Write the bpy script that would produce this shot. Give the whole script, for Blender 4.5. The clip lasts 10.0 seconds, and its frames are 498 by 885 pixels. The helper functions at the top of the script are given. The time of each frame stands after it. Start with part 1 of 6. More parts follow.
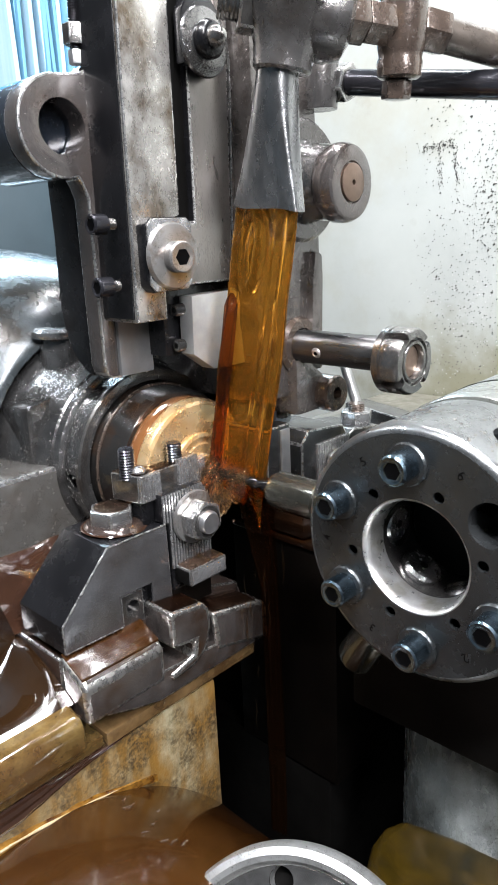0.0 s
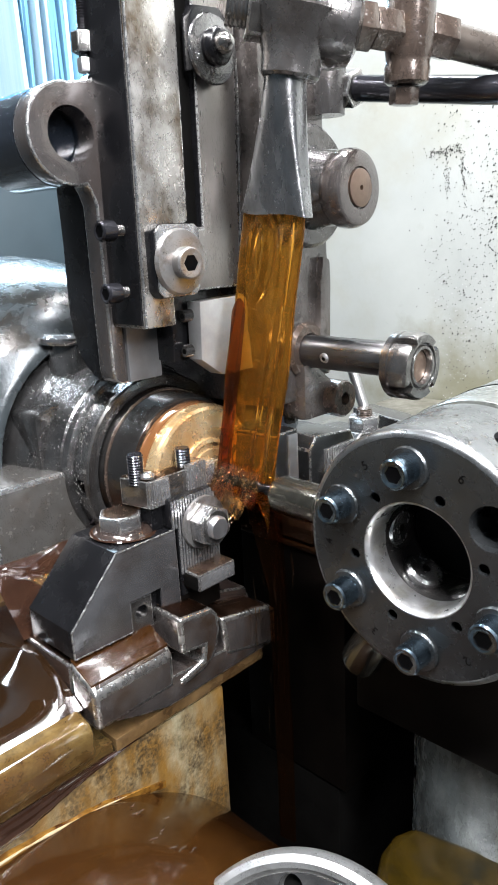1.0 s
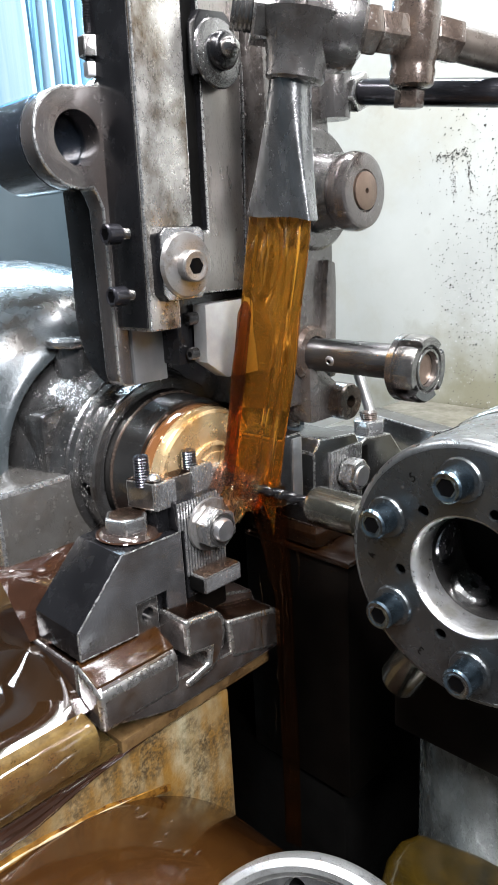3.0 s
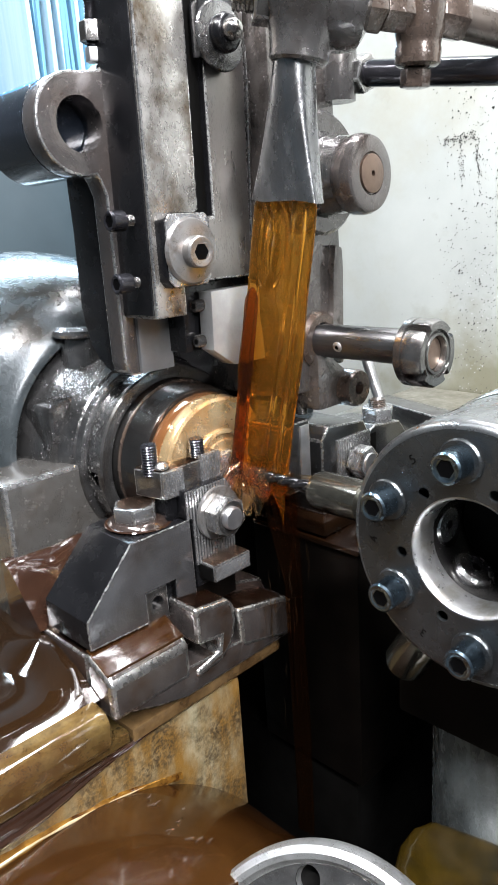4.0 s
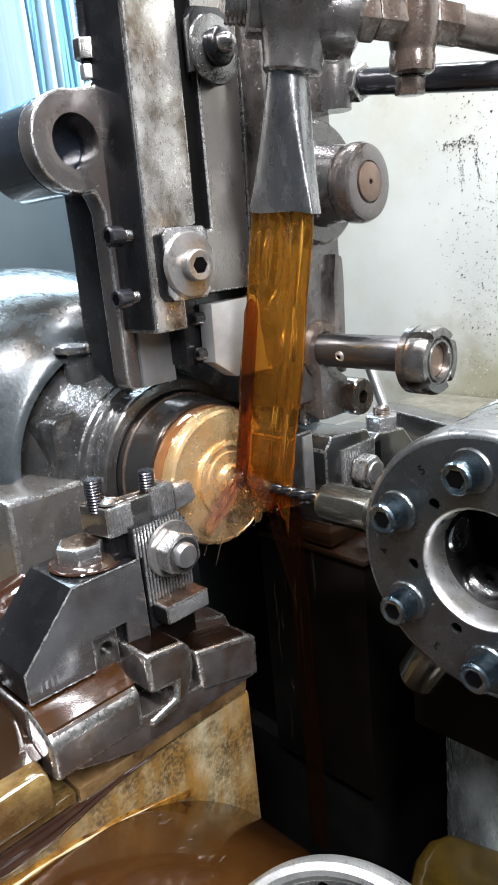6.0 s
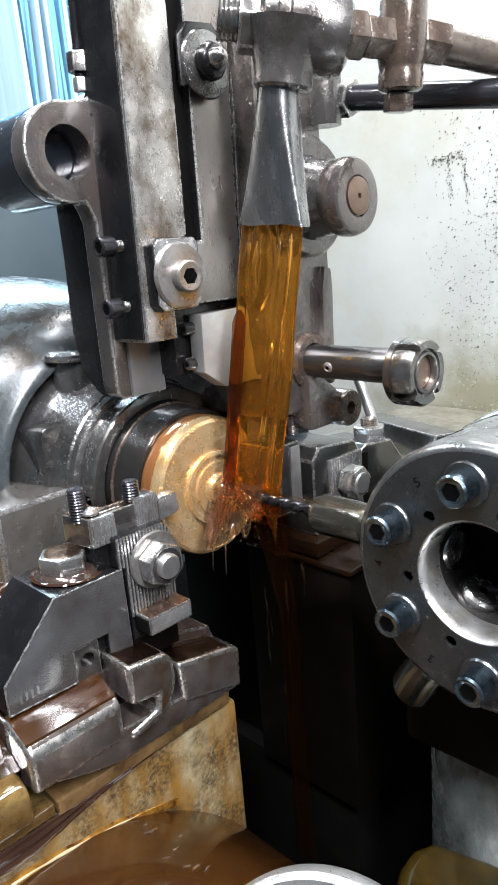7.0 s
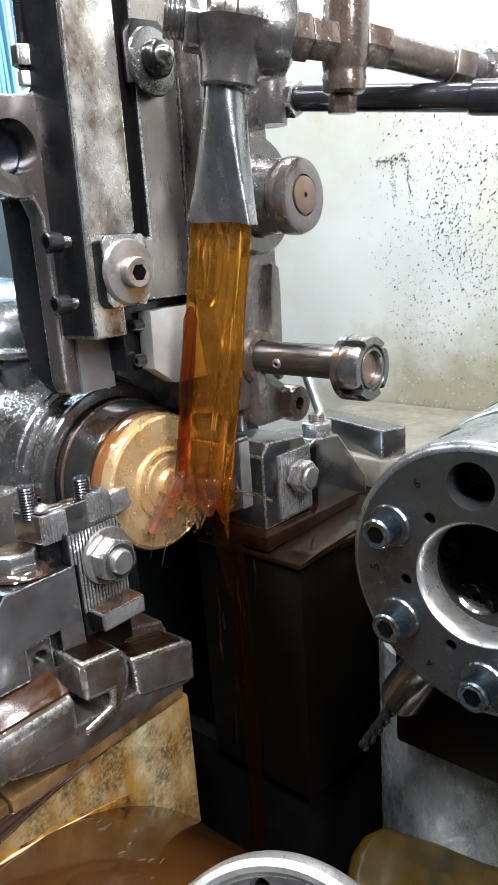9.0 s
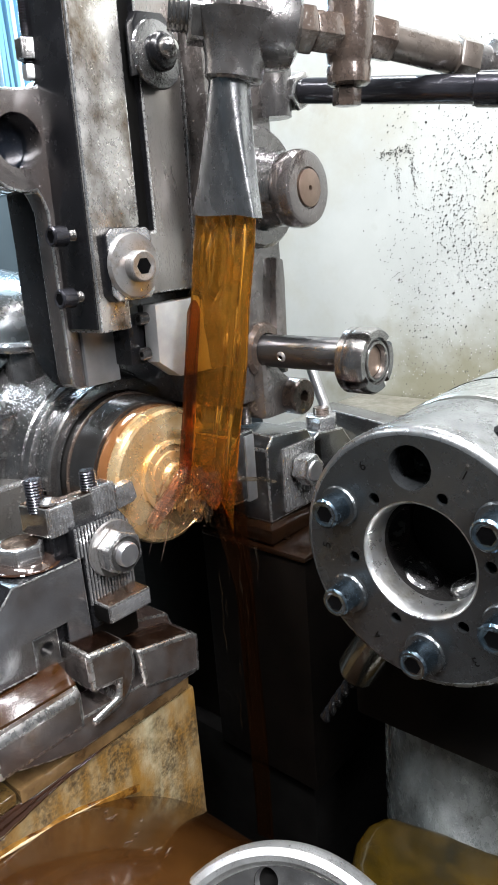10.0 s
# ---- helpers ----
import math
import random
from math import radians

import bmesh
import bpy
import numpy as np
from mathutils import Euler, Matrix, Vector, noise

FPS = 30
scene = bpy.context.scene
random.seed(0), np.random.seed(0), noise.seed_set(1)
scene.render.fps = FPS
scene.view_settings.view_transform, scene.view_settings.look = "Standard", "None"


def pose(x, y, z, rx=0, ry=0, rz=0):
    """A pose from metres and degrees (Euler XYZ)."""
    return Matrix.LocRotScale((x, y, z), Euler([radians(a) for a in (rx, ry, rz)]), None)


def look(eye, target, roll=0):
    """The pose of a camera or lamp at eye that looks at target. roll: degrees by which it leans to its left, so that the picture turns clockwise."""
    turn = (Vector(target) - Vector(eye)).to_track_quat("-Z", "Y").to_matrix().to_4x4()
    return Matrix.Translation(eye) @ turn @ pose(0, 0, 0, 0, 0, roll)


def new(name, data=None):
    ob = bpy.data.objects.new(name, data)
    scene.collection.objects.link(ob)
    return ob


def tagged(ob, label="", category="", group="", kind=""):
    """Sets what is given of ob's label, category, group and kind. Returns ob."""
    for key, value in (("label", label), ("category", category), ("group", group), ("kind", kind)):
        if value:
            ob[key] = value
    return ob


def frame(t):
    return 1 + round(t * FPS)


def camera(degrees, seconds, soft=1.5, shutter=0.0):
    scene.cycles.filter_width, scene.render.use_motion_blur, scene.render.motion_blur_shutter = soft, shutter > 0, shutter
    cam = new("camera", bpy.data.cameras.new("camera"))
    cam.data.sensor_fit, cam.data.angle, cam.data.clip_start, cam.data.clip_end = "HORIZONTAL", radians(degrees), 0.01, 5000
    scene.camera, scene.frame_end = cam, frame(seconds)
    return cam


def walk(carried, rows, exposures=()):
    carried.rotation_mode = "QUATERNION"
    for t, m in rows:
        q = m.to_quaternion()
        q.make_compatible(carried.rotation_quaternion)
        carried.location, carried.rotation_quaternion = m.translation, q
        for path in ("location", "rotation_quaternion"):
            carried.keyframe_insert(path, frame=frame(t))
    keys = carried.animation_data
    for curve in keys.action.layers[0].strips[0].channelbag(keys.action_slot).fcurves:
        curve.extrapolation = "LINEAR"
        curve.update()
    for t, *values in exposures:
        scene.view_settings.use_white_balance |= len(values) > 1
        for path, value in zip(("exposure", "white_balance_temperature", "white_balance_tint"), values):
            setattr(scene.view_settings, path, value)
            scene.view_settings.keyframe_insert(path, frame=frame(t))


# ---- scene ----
cam = camera(38.6, 10.0)
PATH = [
    (0, look((0.2000, -0.4000, 0.2000), (-0.1327, -0.0558, 0.0556), -2.51)),
    (0.5, look((0.1964, -0.3998, 0.2010), (-0.1386, -0.0588, 0.0543), -2.55)),
    (1, look((0.1990, -0.4007, 0.2004), (-0.1377, -0.0589, 0.0595), -2.75)),
    (1.5, look((0.1989, -0.3987, 0.2003), (-0.1366, -0.0556, 0.0596), -2.67)),
    (2, look((0.2006, -0.4006, 0.2009), (-0.1387, -0.0596, 0.0643), -3.02)),
    (2.2, look((0.2006, -0.4006, 0.2008), (-0.1389, -0.0610, 0.0615), -2.98)),
    (3.3, look((0.2006, -0.3994, 0.1969), (-0.1413, -0.0610, 0.0606), -2.96)),
    (3.5, look((0.2006, -0.3990, 0.1957), (-0.1434, -0.0635, 0.0575), -3.45)),
    (4, look((0.1998, -0.3973, 0.1935), (-0.1452, -0.0644, 0.0515), -3.76)),
    (4.5, look((0.1989, -0.3944, 0.1964), (-0.1508, -0.0674, 0.0520), -4.53)),
    (5, look((0.2005, -0.3931, 0.1946), (-0.1524, -0.0691, 0.0516), -5.05)),
    (5.5, look((0.1989, -0.3916, 0.1951), (-0.1526, -0.0646, 0.0555), -4.76)),
    (5.7, look((0.1991, -0.3916, 0.1953), (-0.1513, -0.0623, 0.0584), -5.31)),
    (6.8, look((0.2037, -0.3928, 0.1960), (-0.1451, -0.0606, 0.0619), -5.08)),
    (7, look((0.2039, -0.3934, 0.1964), (-0.1422, -0.0568, 0.0662), -4.61)),
    (7.5, look((0.2024, -0.3977, 0.1980), (-0.1306, -0.0511, 0.0603), -3.62)),
    (8, look((0.2059, -0.3970, 0.1978), (-0.1231, -0.0465, 0.0603), -4.59)),
    (8.5, look((0.2083, -0.3963, 0.1960), (-0.1167, -0.0421, 0.0586), -4.61)),
    (9, look((0.2084, -0.3985, 0.1952), (-0.1119, -0.0385, 0.0618), -4.11)),
    (9.5, look((0.2079, -0.3990, 0.1953), (-0.1187, -0.0457, 0.0591), -4.47)),
    (10, look((0.2089, -0.4003, 0.1955), (-0.1129, -0.0432, 0.0578), -4.31)),
]
walk(cam, PATH)

# ---- world, lamps ----
world = bpy.data.worlds.new("workshop_air")
scene.world = world
world.use_nodes = True
world.node_tree.nodes["Background"].inputs[0].default_value = (0.62, 0.78, 1.0, 1)
world.node_tree.nodes["Background"].inputs[1].default_value = 0.02
scene.view_settings.exposure = 0.80


def area_lamp(name, eye, target, sx, sy, watts, colour):
    d = bpy.data.lights.new(name, "AREA")
    d.shape, d.size, d.size_y, d.energy, d.color = "RECTANGLE", sx, sy, watts, colour
    ob = new(name, d)
    ob.matrix_world = look(eye, target)
    return ob


area_lamp("unseen_light", (0.95, -0.42, 1.05), (-0.15, 0.15, 0.1), 0.3, 1.0, 34, (0.955, 0.955, 1.0))
area_lamp("unseen_light", (-0.05, 0.28, 1.45), (-0.15, 0.05, 0.0), 1.2, 0.16, 26, (0.955, 0.955, 1.0))
area_lamp("window_light", (-2.80, 1.25, 1.80), (-0.2, 0.0, 0.1), 2.1, 1.5, 215, (0.62, 0.83, 1.0))
# fill lamp added in front, unseen, to lift the faces turned to -y
area_lamp("unseen_light", (0.20, -0.95, 1.90), (-0.05, 0.0, 0.0), 1.2, 0.16, 66, (0.955, 0.955, 1.0))

area_lamp("unseen_light", (-1.45, -0.55, 1.55), (-0.28, -0.18, -0.1), 0.9, 0.10, 9, (0.80, 0.90, 1.0))

# ---- materials ----


def nodes_of(name):
    m = bpy.data.materials.new(name)
    m.use_nodes = True
    return m, m.node_tree.nodes, m.node_tree.links, m.node_tree.nodes["Principled BSDF"]


def noise_node(n, l, scale, detail=5.0, rough=0.6, stretch=(1, 1, 1), offset=(0, 0, 0)):
    tc, mp, nz = n.new("ShaderNodeTexCoord"), n.new("ShaderNodeMapping"), n.new("ShaderNodeTexNoise")
    mp.inputs["Scale"].default_value = stretch
    mp.inputs["Location"].default_value = offset
    l.new(tc.outputs["Object"], mp.inputs["Vector"])
    l.new(mp.outputs[0], nz.inputs["Vector"])
    nz.inputs["Scale"].default_value, nz.inputs["Detail"].default_value, nz.inputs["Roughness"].default_value = scale, detail, rough
    return nz.outputs["Fac"]


def ramp_node(n, l, fac, stops):
    r = n.new("ShaderNodeValToRGB")
    e = r.color_ramp.elements
    e[0].position, e[0].color = stops[0][0], (*stops[0][1], 1)
    e[1].position, e[1].color = stops[1][0], (*stops[1][1], 1)
    for p, c in stops[2:]:
        k = e.new(p)
        k.color = (*c, 1)
    l.new(fac, r.inputs[0])
    return r.outputs[0]


def mix_node(n, l, fac, a, b):
    m = n.new("ShaderNodeMix")
    m.data_type = "RGBA"
    for sock, v in ((m.inputs[0], fac), (m.inputs[6], a), (m.inputs[7], b)):
        if hasattr(v, "links"):
            l.new(v, sock)
        elif isinstance(v, tuple):
            sock.default_value = (*v, 1)
        else:
            sock.default_value = v
    return m.outputs[2]


def surface(name, c1, c2, stain=None, metal=0.0, rough=(0.3, 0.5), scale=60, bump=0.15, coat=0.0, stain_at=(0.52, 0.66), stain_scale=18, stretch=(1, 1, 1), bump_scale=400, spec=0.5, pits=0.0, drops=0.0):
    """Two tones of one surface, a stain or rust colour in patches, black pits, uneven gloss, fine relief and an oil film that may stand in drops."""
    m, n, l, p = nodes_of(name)
    a = noise_node(n, l, scale * 0.55, 10, 0.62, stretch)
    base = ramp_node(n, l, a, [(0.30, c1), (0.72, c2)])
    if stain:
        b = noise_node(n, l, stain_scale * 1.1, 10, 0.66, stretch, (3.1, 1.7, 0.4))
        base = mix_node(n, l, ramp_node(n, l, b, [(stain_at[0] - 0.03, (0, 0, 0)), (stain_at[1] + 0.12, (1, 1, 1))]), base, stain)
    if pits:
        d = noise_node(n, l, 900, 3, 0.6, stretch, (1.9, 0.3, 4.4))
        e = noise_node(n, l, 55, 4, 0.6, stretch, (0.8, 6.3, 1.4))
        q = n.new("ShaderNodeMath")
        q.operation = "MULTIPLY"
        l.new(ramp_node(n, l, d, [(0.54, (0, 0, 0)), (0.62, (pits,) * 3)]), q.inputs[0])
        l.new(ramp_node(n, l, e, [(0.38, (0, 0, 0)), (0.60, (1, 1, 1))]), q.inputs[1])
        base = mix_node(n, l, q.outputs[0], base, (0.012, 0.010, 0.009))
    l.new(base, p.inputs["Base Color"])
    p.inputs["Metallic"].default_value = metal
    c = noise_node(n, l, scale * 1.7, 4, 0.6, stretch, (0.3, 5.2, 2.2))
    l.new(ramp_node(n, l, c, [(0.3, (rough[0],) * 3), (0.7, (rough[1],) * 3)]), p.inputs["Roughness"])
    p.inputs["Specular IOR Level"].default_value = spec
    if bump:
        bn = n.new("ShaderNodeBump")
        bn.inputs["Strength"].default_value, bn.inputs["Distance"].default_value = bump, 0.0008 if bump < 0.5 else 0.0014
        l.new(noise_node(n, l, bump_scale, 4, 0.6, stretch), bn.inputs["Height"])
        l.new(bn.outputs[0], p.inputs["Normal"])
    if coat:
        p.inputs["Coat Weight"].default_value, p.inputs["Coat Roughness"].default_value = coat, 0.06
    if drops:
        tc, vo = n.new("ShaderNodeTexCoord"), n.new("ShaderNodeTexVoronoi")
        vo.inputs["Scale"].default_value = 300
        l.new(tc.outputs["Object"], vo.inputs["Vector"])
        f = vo.outputs["Distance"]
        g = noise_node(n, l, 60, 3, 0.6, (1, 1, 1), (0.4, 1.1, 8.3))
        h = n.new("ShaderNodeMath")
        h.operation = "MULTIPLY"
        l.new(ramp_node(n, l, f, [(0.0, (1, 1, 1)), (0.34, (0, 0, 0))]), h.inputs[0])
        l.new(ramp_node(n, l, g, [(0.44, (0, 0, 0)), (0.62, (1, 1, 1))]), h.inputs[1])
        cb = n.new("ShaderNodeBump")
        cb.inputs["Strength"].default_value, cb.inputs["Distance"].default_value = drops, 0.0016
        l.new(h.outputs[0], cb.inputs["Height"])
        l.new(cb.outputs[0], p.inputs["Coat Normal"])
    return m


STEEL_BRIGHT = surface("bright_steel", (0.40, 0.40, 0.41), (0.60, 0.60, 0.60), metal=0.95, rough=(0.3, 0.46), scale=90, bump=0.05)
STEEL_WORN = surface("worn_ground_steel", (0.27, 0.255, 0.23), (0.58, 0.565, 0.535), stain=(0.085, 0.056, 0.028), metal=0.75, rough=(0.20, 0.40), scale=120, stain_scale=26, stain_at=(0.49, 0.53), bump=0.25, coat=0.3, stretch=(1, 1, 0.7), pits=0.45, drops=0.25)
STEEL_OILY = surface("oily_steel", (0.19, 0.182, 0.175), (0.32, 0.31, 0.298), stain=(0.09, 0.068, 0.054), metal=0.92, rough=(0.14, 0.28), scale=70, bump=0.12, coat=0.6, stain_scale=40, stain_at=(0.55, 0.64), pits=0.4, drops=0.35)
STEEL_BLACK = surface("black_oxide_steel", (0.022, 0.022, 0.026), (0.05, 0.05, 0.058), metal=0.7, rough=(0.14, 0.26), scale=70, bump=0.08, coat=0.25)
STEEL_TURRET = surface("turret_steel", (0.070, 0.077, 0.080), (0.098, 0.106, 0.110), stain=(0.060, 0.065, 0.067), metal=0.85, rough=(0.20, 0.32), scale=40, bump=0.06, coat=0.25, stain_scale=30, pits=0.3, drops=0.15)
STEEL_GREY = surface("satin_steel", (0.31, 0.315, 0.322), (0.50, 0.505, 0.512), stain=(0.15, 0.13, 0.11), metal=0.92, rough=(0.17, 0.30), scale=90, bump=0.07, stain_scale=50, stain_at=(0.56, 0.66), pits=0.3)
SCREW_ZINC = surface("zinc_screw", (0.17, 0.245, 0.31), (0.36, 0.47, 0.56), stain=(0.08, 0.095, 0.11), metal=1.0, rough=(0.16, 0.28), scale=120, bump=0.05, stain_scale=70, stain_at=(0.54, 0.60))
CAST_DARK = surface("oily_black_casting", (0.062, 0.061, 0.060), (0.23, 0.226, 0.222), stain=(0.040, 0.033, 0.029), metal=0.85, rough=(0.15, 0.30), scale=60, bump=0.6, coat=0.9, bump_scale=150, drops=1.0)
CAST_GREY = surface("grey_painted_casting", (0.072, 0.085, 0.087), (0.23, 0.252, 0.246), stain=(0.028, 0.029, 0.026), metal=0.1, rough=(0.16, 0.34), scale=60, bump=0.7, coat=0.4, stain_scale=16, stain_at=(0.46, 0.60), bump_scale=110, pits=0.6, drops=0.6, stretch=(1, 1, 0.6))

def bed_paint(name):
    """Cream paint under golden oil, with vertical runs and dark pitted patches."""
    m, n, l, p = nodes_of(name)
    cream = ramp_node(n, l, noise_node(n, l, 120, 8, 0.7), [(0.35, (0.145, 0.122, 0.066)), (0.7, (0.31, 0.275, 0.180))])
    gold = ramp_node(n, l, noise_node(n, l, 30, 8, 0.7, (1, 1, 0.3), (2.0, 0.4, 0.0)), [(0.34, (0, 0, 0)), (0.58, (1, 1, 1))])
    base = mix_node(n, l, gold, cream, (0.165, 0.088, 0.020))
    pit = ramp_node(n, l, noise_node(n, l, 330, 8, 0.78, (1, 1, 1), (0.7, 0.2, 0.9)), [(0.40, (0, 0, 0)), (0.56, (1, 1, 1))])
    patch = ramp_node(n, l, noise_node(n, l, 20, 5, 0.6, (1, 1, 1), (1.23, 0.31, 0.11)), [(0.38, (0, 0, 0)), (0.55, (1, 1, 1))])
    dark = n.new("ShaderNodeMath")
    dark.operation = "MULTIPLY"
    l.new(pit, dark.inputs[0])
    l.new(patch, dark.inputs[1])
    base = mix_node(n, l, dark.outputs[0], base, (0.040, 0.026, 0.013))
    l.new(base, p.inputs["Base Color"])
    p.inputs["Roughness"].default_value = 0.3
    p.inputs["Coat Weight"].default_value, p.inputs["Coat Roughness"].default_value = 0.8, 0.08
    bn = n.new("ShaderNodeBump")
    bn.inputs["Strength"].default_value, bn.inputs["Distance"].default_value = 0.7, 0.0012
    l.new(noise_node(n, l, 230, 5, 0.65), bn.inputs["Height"])
    l.new(bn.outputs[0], p.inputs["Normal"])
    return m


CAST_STAINED = bed_paint("oil_stained_paint")
OIL_BROWN = surface("brown_oil_film", (0.013, 0.0042, 0.0011), (0.036, 0.0145, 0.0032), stain=(0.008, 0.0028, 0.0008), metal=0.0, rough=(0.14, 0.24), scale=16, bump=0.6, coat=0.6, stain_scale=8, bump_scale=26)
STEEL_OILBROWN = surface("steel_under_oil", (0.050, 0.036, 0.031), (0.105, 0.084, 0.075), stain=(0.050, 0.022, 0.011), metal=0.6, rough=(0.08, 0.18), scale=60, bump=0.15, coat=1.0, stain_scale=20, stain_at=(0.46, 0.62), bump_scale=220, pits=0.4, drops=0.5)
RUST_BROWN = surface("rusty_brown_fitting", (0.050, 0.036, 0.029), (0.105, 0.078, 0.062), stain=(0.15, 0.098, 0.066), metal=0.45, rough=(0.16, 0.32), scale=80, bump=0.25, coat=0.7, stain_scale=40, stain_at=(0.56, 0.66), pits=0.5, drops=0.5)
PIPE_GREY = surface("grey_cast_fitting", (0.085, 0.081, 0.079), (0.16, 0.153, 0.148), stain=(0.055, 0.042, 0.034), metal=0.7, rough=(0.18, 0.34), scale=60, bump=0.3, coat=0.5, bump_scale=420, stain_scale=24, pits=0.4, drops=0.35)
WEDGE_MAT = surface("lit_tool_steel", (0.25, 0.25, 0.26), (0.37, 0.37, 0.38), stain=(0.17, 0.15, 0.14), metal=0.88, rough=(0.15, 0.26), scale=50, bump=0.06, coat=0.5, stain_scale=18, stain_at=(0.50, 0.62), pits=0.25, drops=0.15)
EDGE_WEAR_GLINT = surface("worn_edge_highlight", (0.34, 0.332, 0.322), (0.62, 0.61, 0.60), stain=(0.16, 0.14, 0.125), metal=0.92, rough=(0.2, 0.36), scale=160, bump=0.1, stain_scale=60, stain_at=(0.56, 0.66))
# black steel, also painted on faces turned away from the light
BLACK_AND_SHADE = surface("black_steel_and_shade", (0.003, 0.003, 0.0034), (0.008, 0.008, 0.009), metal=0.0, rough=(0.18, 0.32), scale=40, bump=0.05, coat=0.08, spec=0.4)
TURRET_RIM = surface("lit_turret_rim", (0.20, 0.21, 0.213), (0.34, 0.35, 0.35), stain=(0.14, 0.142, 0.138), metal=0.9, rough=(0.22, 0.36), scale=40, bump=0.15, coat=0.2, stain_scale=40, pits=0.4, drops=0.4)
BORE_STEEL = surface("lit_bore_steel", (0.42, 0.425, 0.42), (0.70, 0.705, 0.695), stain=(0.26, 0.225, 0.13), metal=0.9, rough=(0.24, 0.38), scale=70, bump=0.4, coat=0.5, stain_scale=40, drops=0.5)
SIDE_WORN = surface("worn_slide_side", (0.105, 0.088, 0.082), (0.26, 0.232, 0.218), stain=(0.105, 0.056, 0.028), metal=0.8, rough=(0.12, 0.24), scale=70, bump=0.25, coat=0.9, stain_scale=22, stain_at=(0.51, 0.58), bump_scale=320, pits=0.5, drops=0.5)
ROD_STEEL = surface("brushed_dark_rod", (0.040, 0.040, 0.041), (0.15, 0.148, 0.147), metal=0.9, rough=(0.22, 0.36), scale=60, bump=0.3, coat=0.3, stretch=(0.12, 1, 1), pits=0.3)
SHOE_STEEL = surface("matte_grey_steel", (0.15, 0.154, 0.157), (0.22, 0.224, 0.228), metal=0.6, rough=(0.38, 0.5), scale=60, bump=0.06)
BLADE_STEEL = surface("bright_blade_steel", (0.30, 0.30, 0.295), (0.44, 0.44, 0.43), metal=0.6, rough=(0.38, 0.5), scale=60, bump=0.08, coat=0.3)
SOCKET_SHADE = surface("socket_shade", (0.0008, 0.0008, 0.0009), (0.002, 0.002, 0.0022), metal=0.0, rough=(0.4, 0.6), scale=50, bump=0.0, spec=0.05)
WASH_MAT = surface("scuffed_bright_washer", (0.24, 0.232, 0.224), (0.37, 0.364, 0.352), stain=(0.17, 0.125, 0.098), metal=0.8, rough=(0.26, 0.40), scale=90, bump=0.15, coat=0.2, stain_scale=60, stain_at=(0.53, 0.60), pits=0.4)
POST_STEEL = surface("clean_post_steel", (0.115, 0.115, 0.117), (0.215, 0.215, 0.215), stain=(0.07, 0.058, 0.046), metal=0.93, rough=(0.16, 0.28), scale=40, bump=0.08, coat=0.4, stain_scale=40, stain_at=(0.54, 0.62), pits=0.4, drops=0.3)
NUT_STEEL = surface("clean_nut_steel", (0.24, 0.24, 0.242), (0.40, 0.40, 0.40), stain=(0.15, 0.115, 0.090), metal=0.85, rough=(0.16, 0.28), scale=60, bump=0.08, coat=0.3, stain_scale=50, stain_at=(0.55, 0.64), pits=0.4, drops=0.2)
# paler steel on bevels paints the highlight along rounded edges
EDGE_GLINT = surface("painted_edge_glint", (0.40, 0.385, 0.36), (0.70, 0.685, 0.66), stain=(0.16, 0.12, 0.085), metal=0.95, rough=(0.2, 0.36), scale=120, bump=0.2, coat=0.4, stain_scale=46, stain_at=(0.54, 0.64))
OIL_BLACK = surface("black_oil_film", (0.0040, 0.0018, 0.0009), (0.014, 0.0060, 0.0024), stain=(0.003, 0.0016, 0.0009), metal=0.0, rough=(0.14, 0.28), scale=30, bump=0.4, coat=0.15, stain_scale=20, bump_scale=40, spec=0.3)
BRONZE = surface("bronze_face", (0.18, 0.125, 0.095), (0.27, 0.195, 0.15), metal=0.8, rough=(0.3, 0.45), scale=90, bump=0.15)
WORK_BRASS = surface("turned_brass_under_oil", (0.62, 0.42, 0.20), (0.74, 0.56, 0.34), stain=(0.58, 0.33, 0.11), metal=0.75, rough=(0.20, 0.34), scale=30, bump=0.0, coat=0.8, stain_scale=26, stain_at=(0.48, 0.60))
WALL_PAINT = surface("pale_guard_paint", (0.33, 0.347, 0.326), (0.39, 0.407, 0.384), stain=(0.30, 0.29, 0.225), metal=0.0, rough=(0.3, 0.5), scale=14, bump=0.1, stain_scale=5, stain_at=(0.52, 0.72), bump_scale=60)


def guard_grime(m):
    """Yellow-brown oil splashed over the guard in an uneven patch beside the turret."""
    n, l, p = m.node_tree.nodes, m.node_tree.links, m.node_tree.nodes["Principled BSDF"]
    clean = p.inputs["Base Color"].links[0].from_socket
    tc, gr, mp = n.new("ShaderNodeTexCoord"), n.new("ShaderNodeTexGradient"), n.new("ShaderNodeMapping")
    gr.gradient_type = "SPHERICAL"
    mp.inputs["Location"].default_value, mp.inputs["Scale"].default_value = (0.35, 0.0, 0.45), (2.4, 0.0, 4.6)
    l.new(tc.outputs["Object"], mp.inputs["Vector"])
    l.new(mp.outputs[0], gr.inputs["Vector"])
    add = n.new("ShaderNodeMath")
    add.operation = "MULTIPLY_ADD"
    l.new(noise_node(n, l, 14, 9, 0.68), add.inputs[0])
    add.inputs[1].default_value = 0.9
    l.new(gr.outputs["Fac"], add.inputs[2])
    l.new(mix_node(n, l, ramp_node(n, l, add.outputs[0], [(0.55, (0, 0, 0)), (1.0, (0.85, 0.85, 0.85))]), clean, (0.165, 0.155, 0.095)), p.inputs["Base Color"])


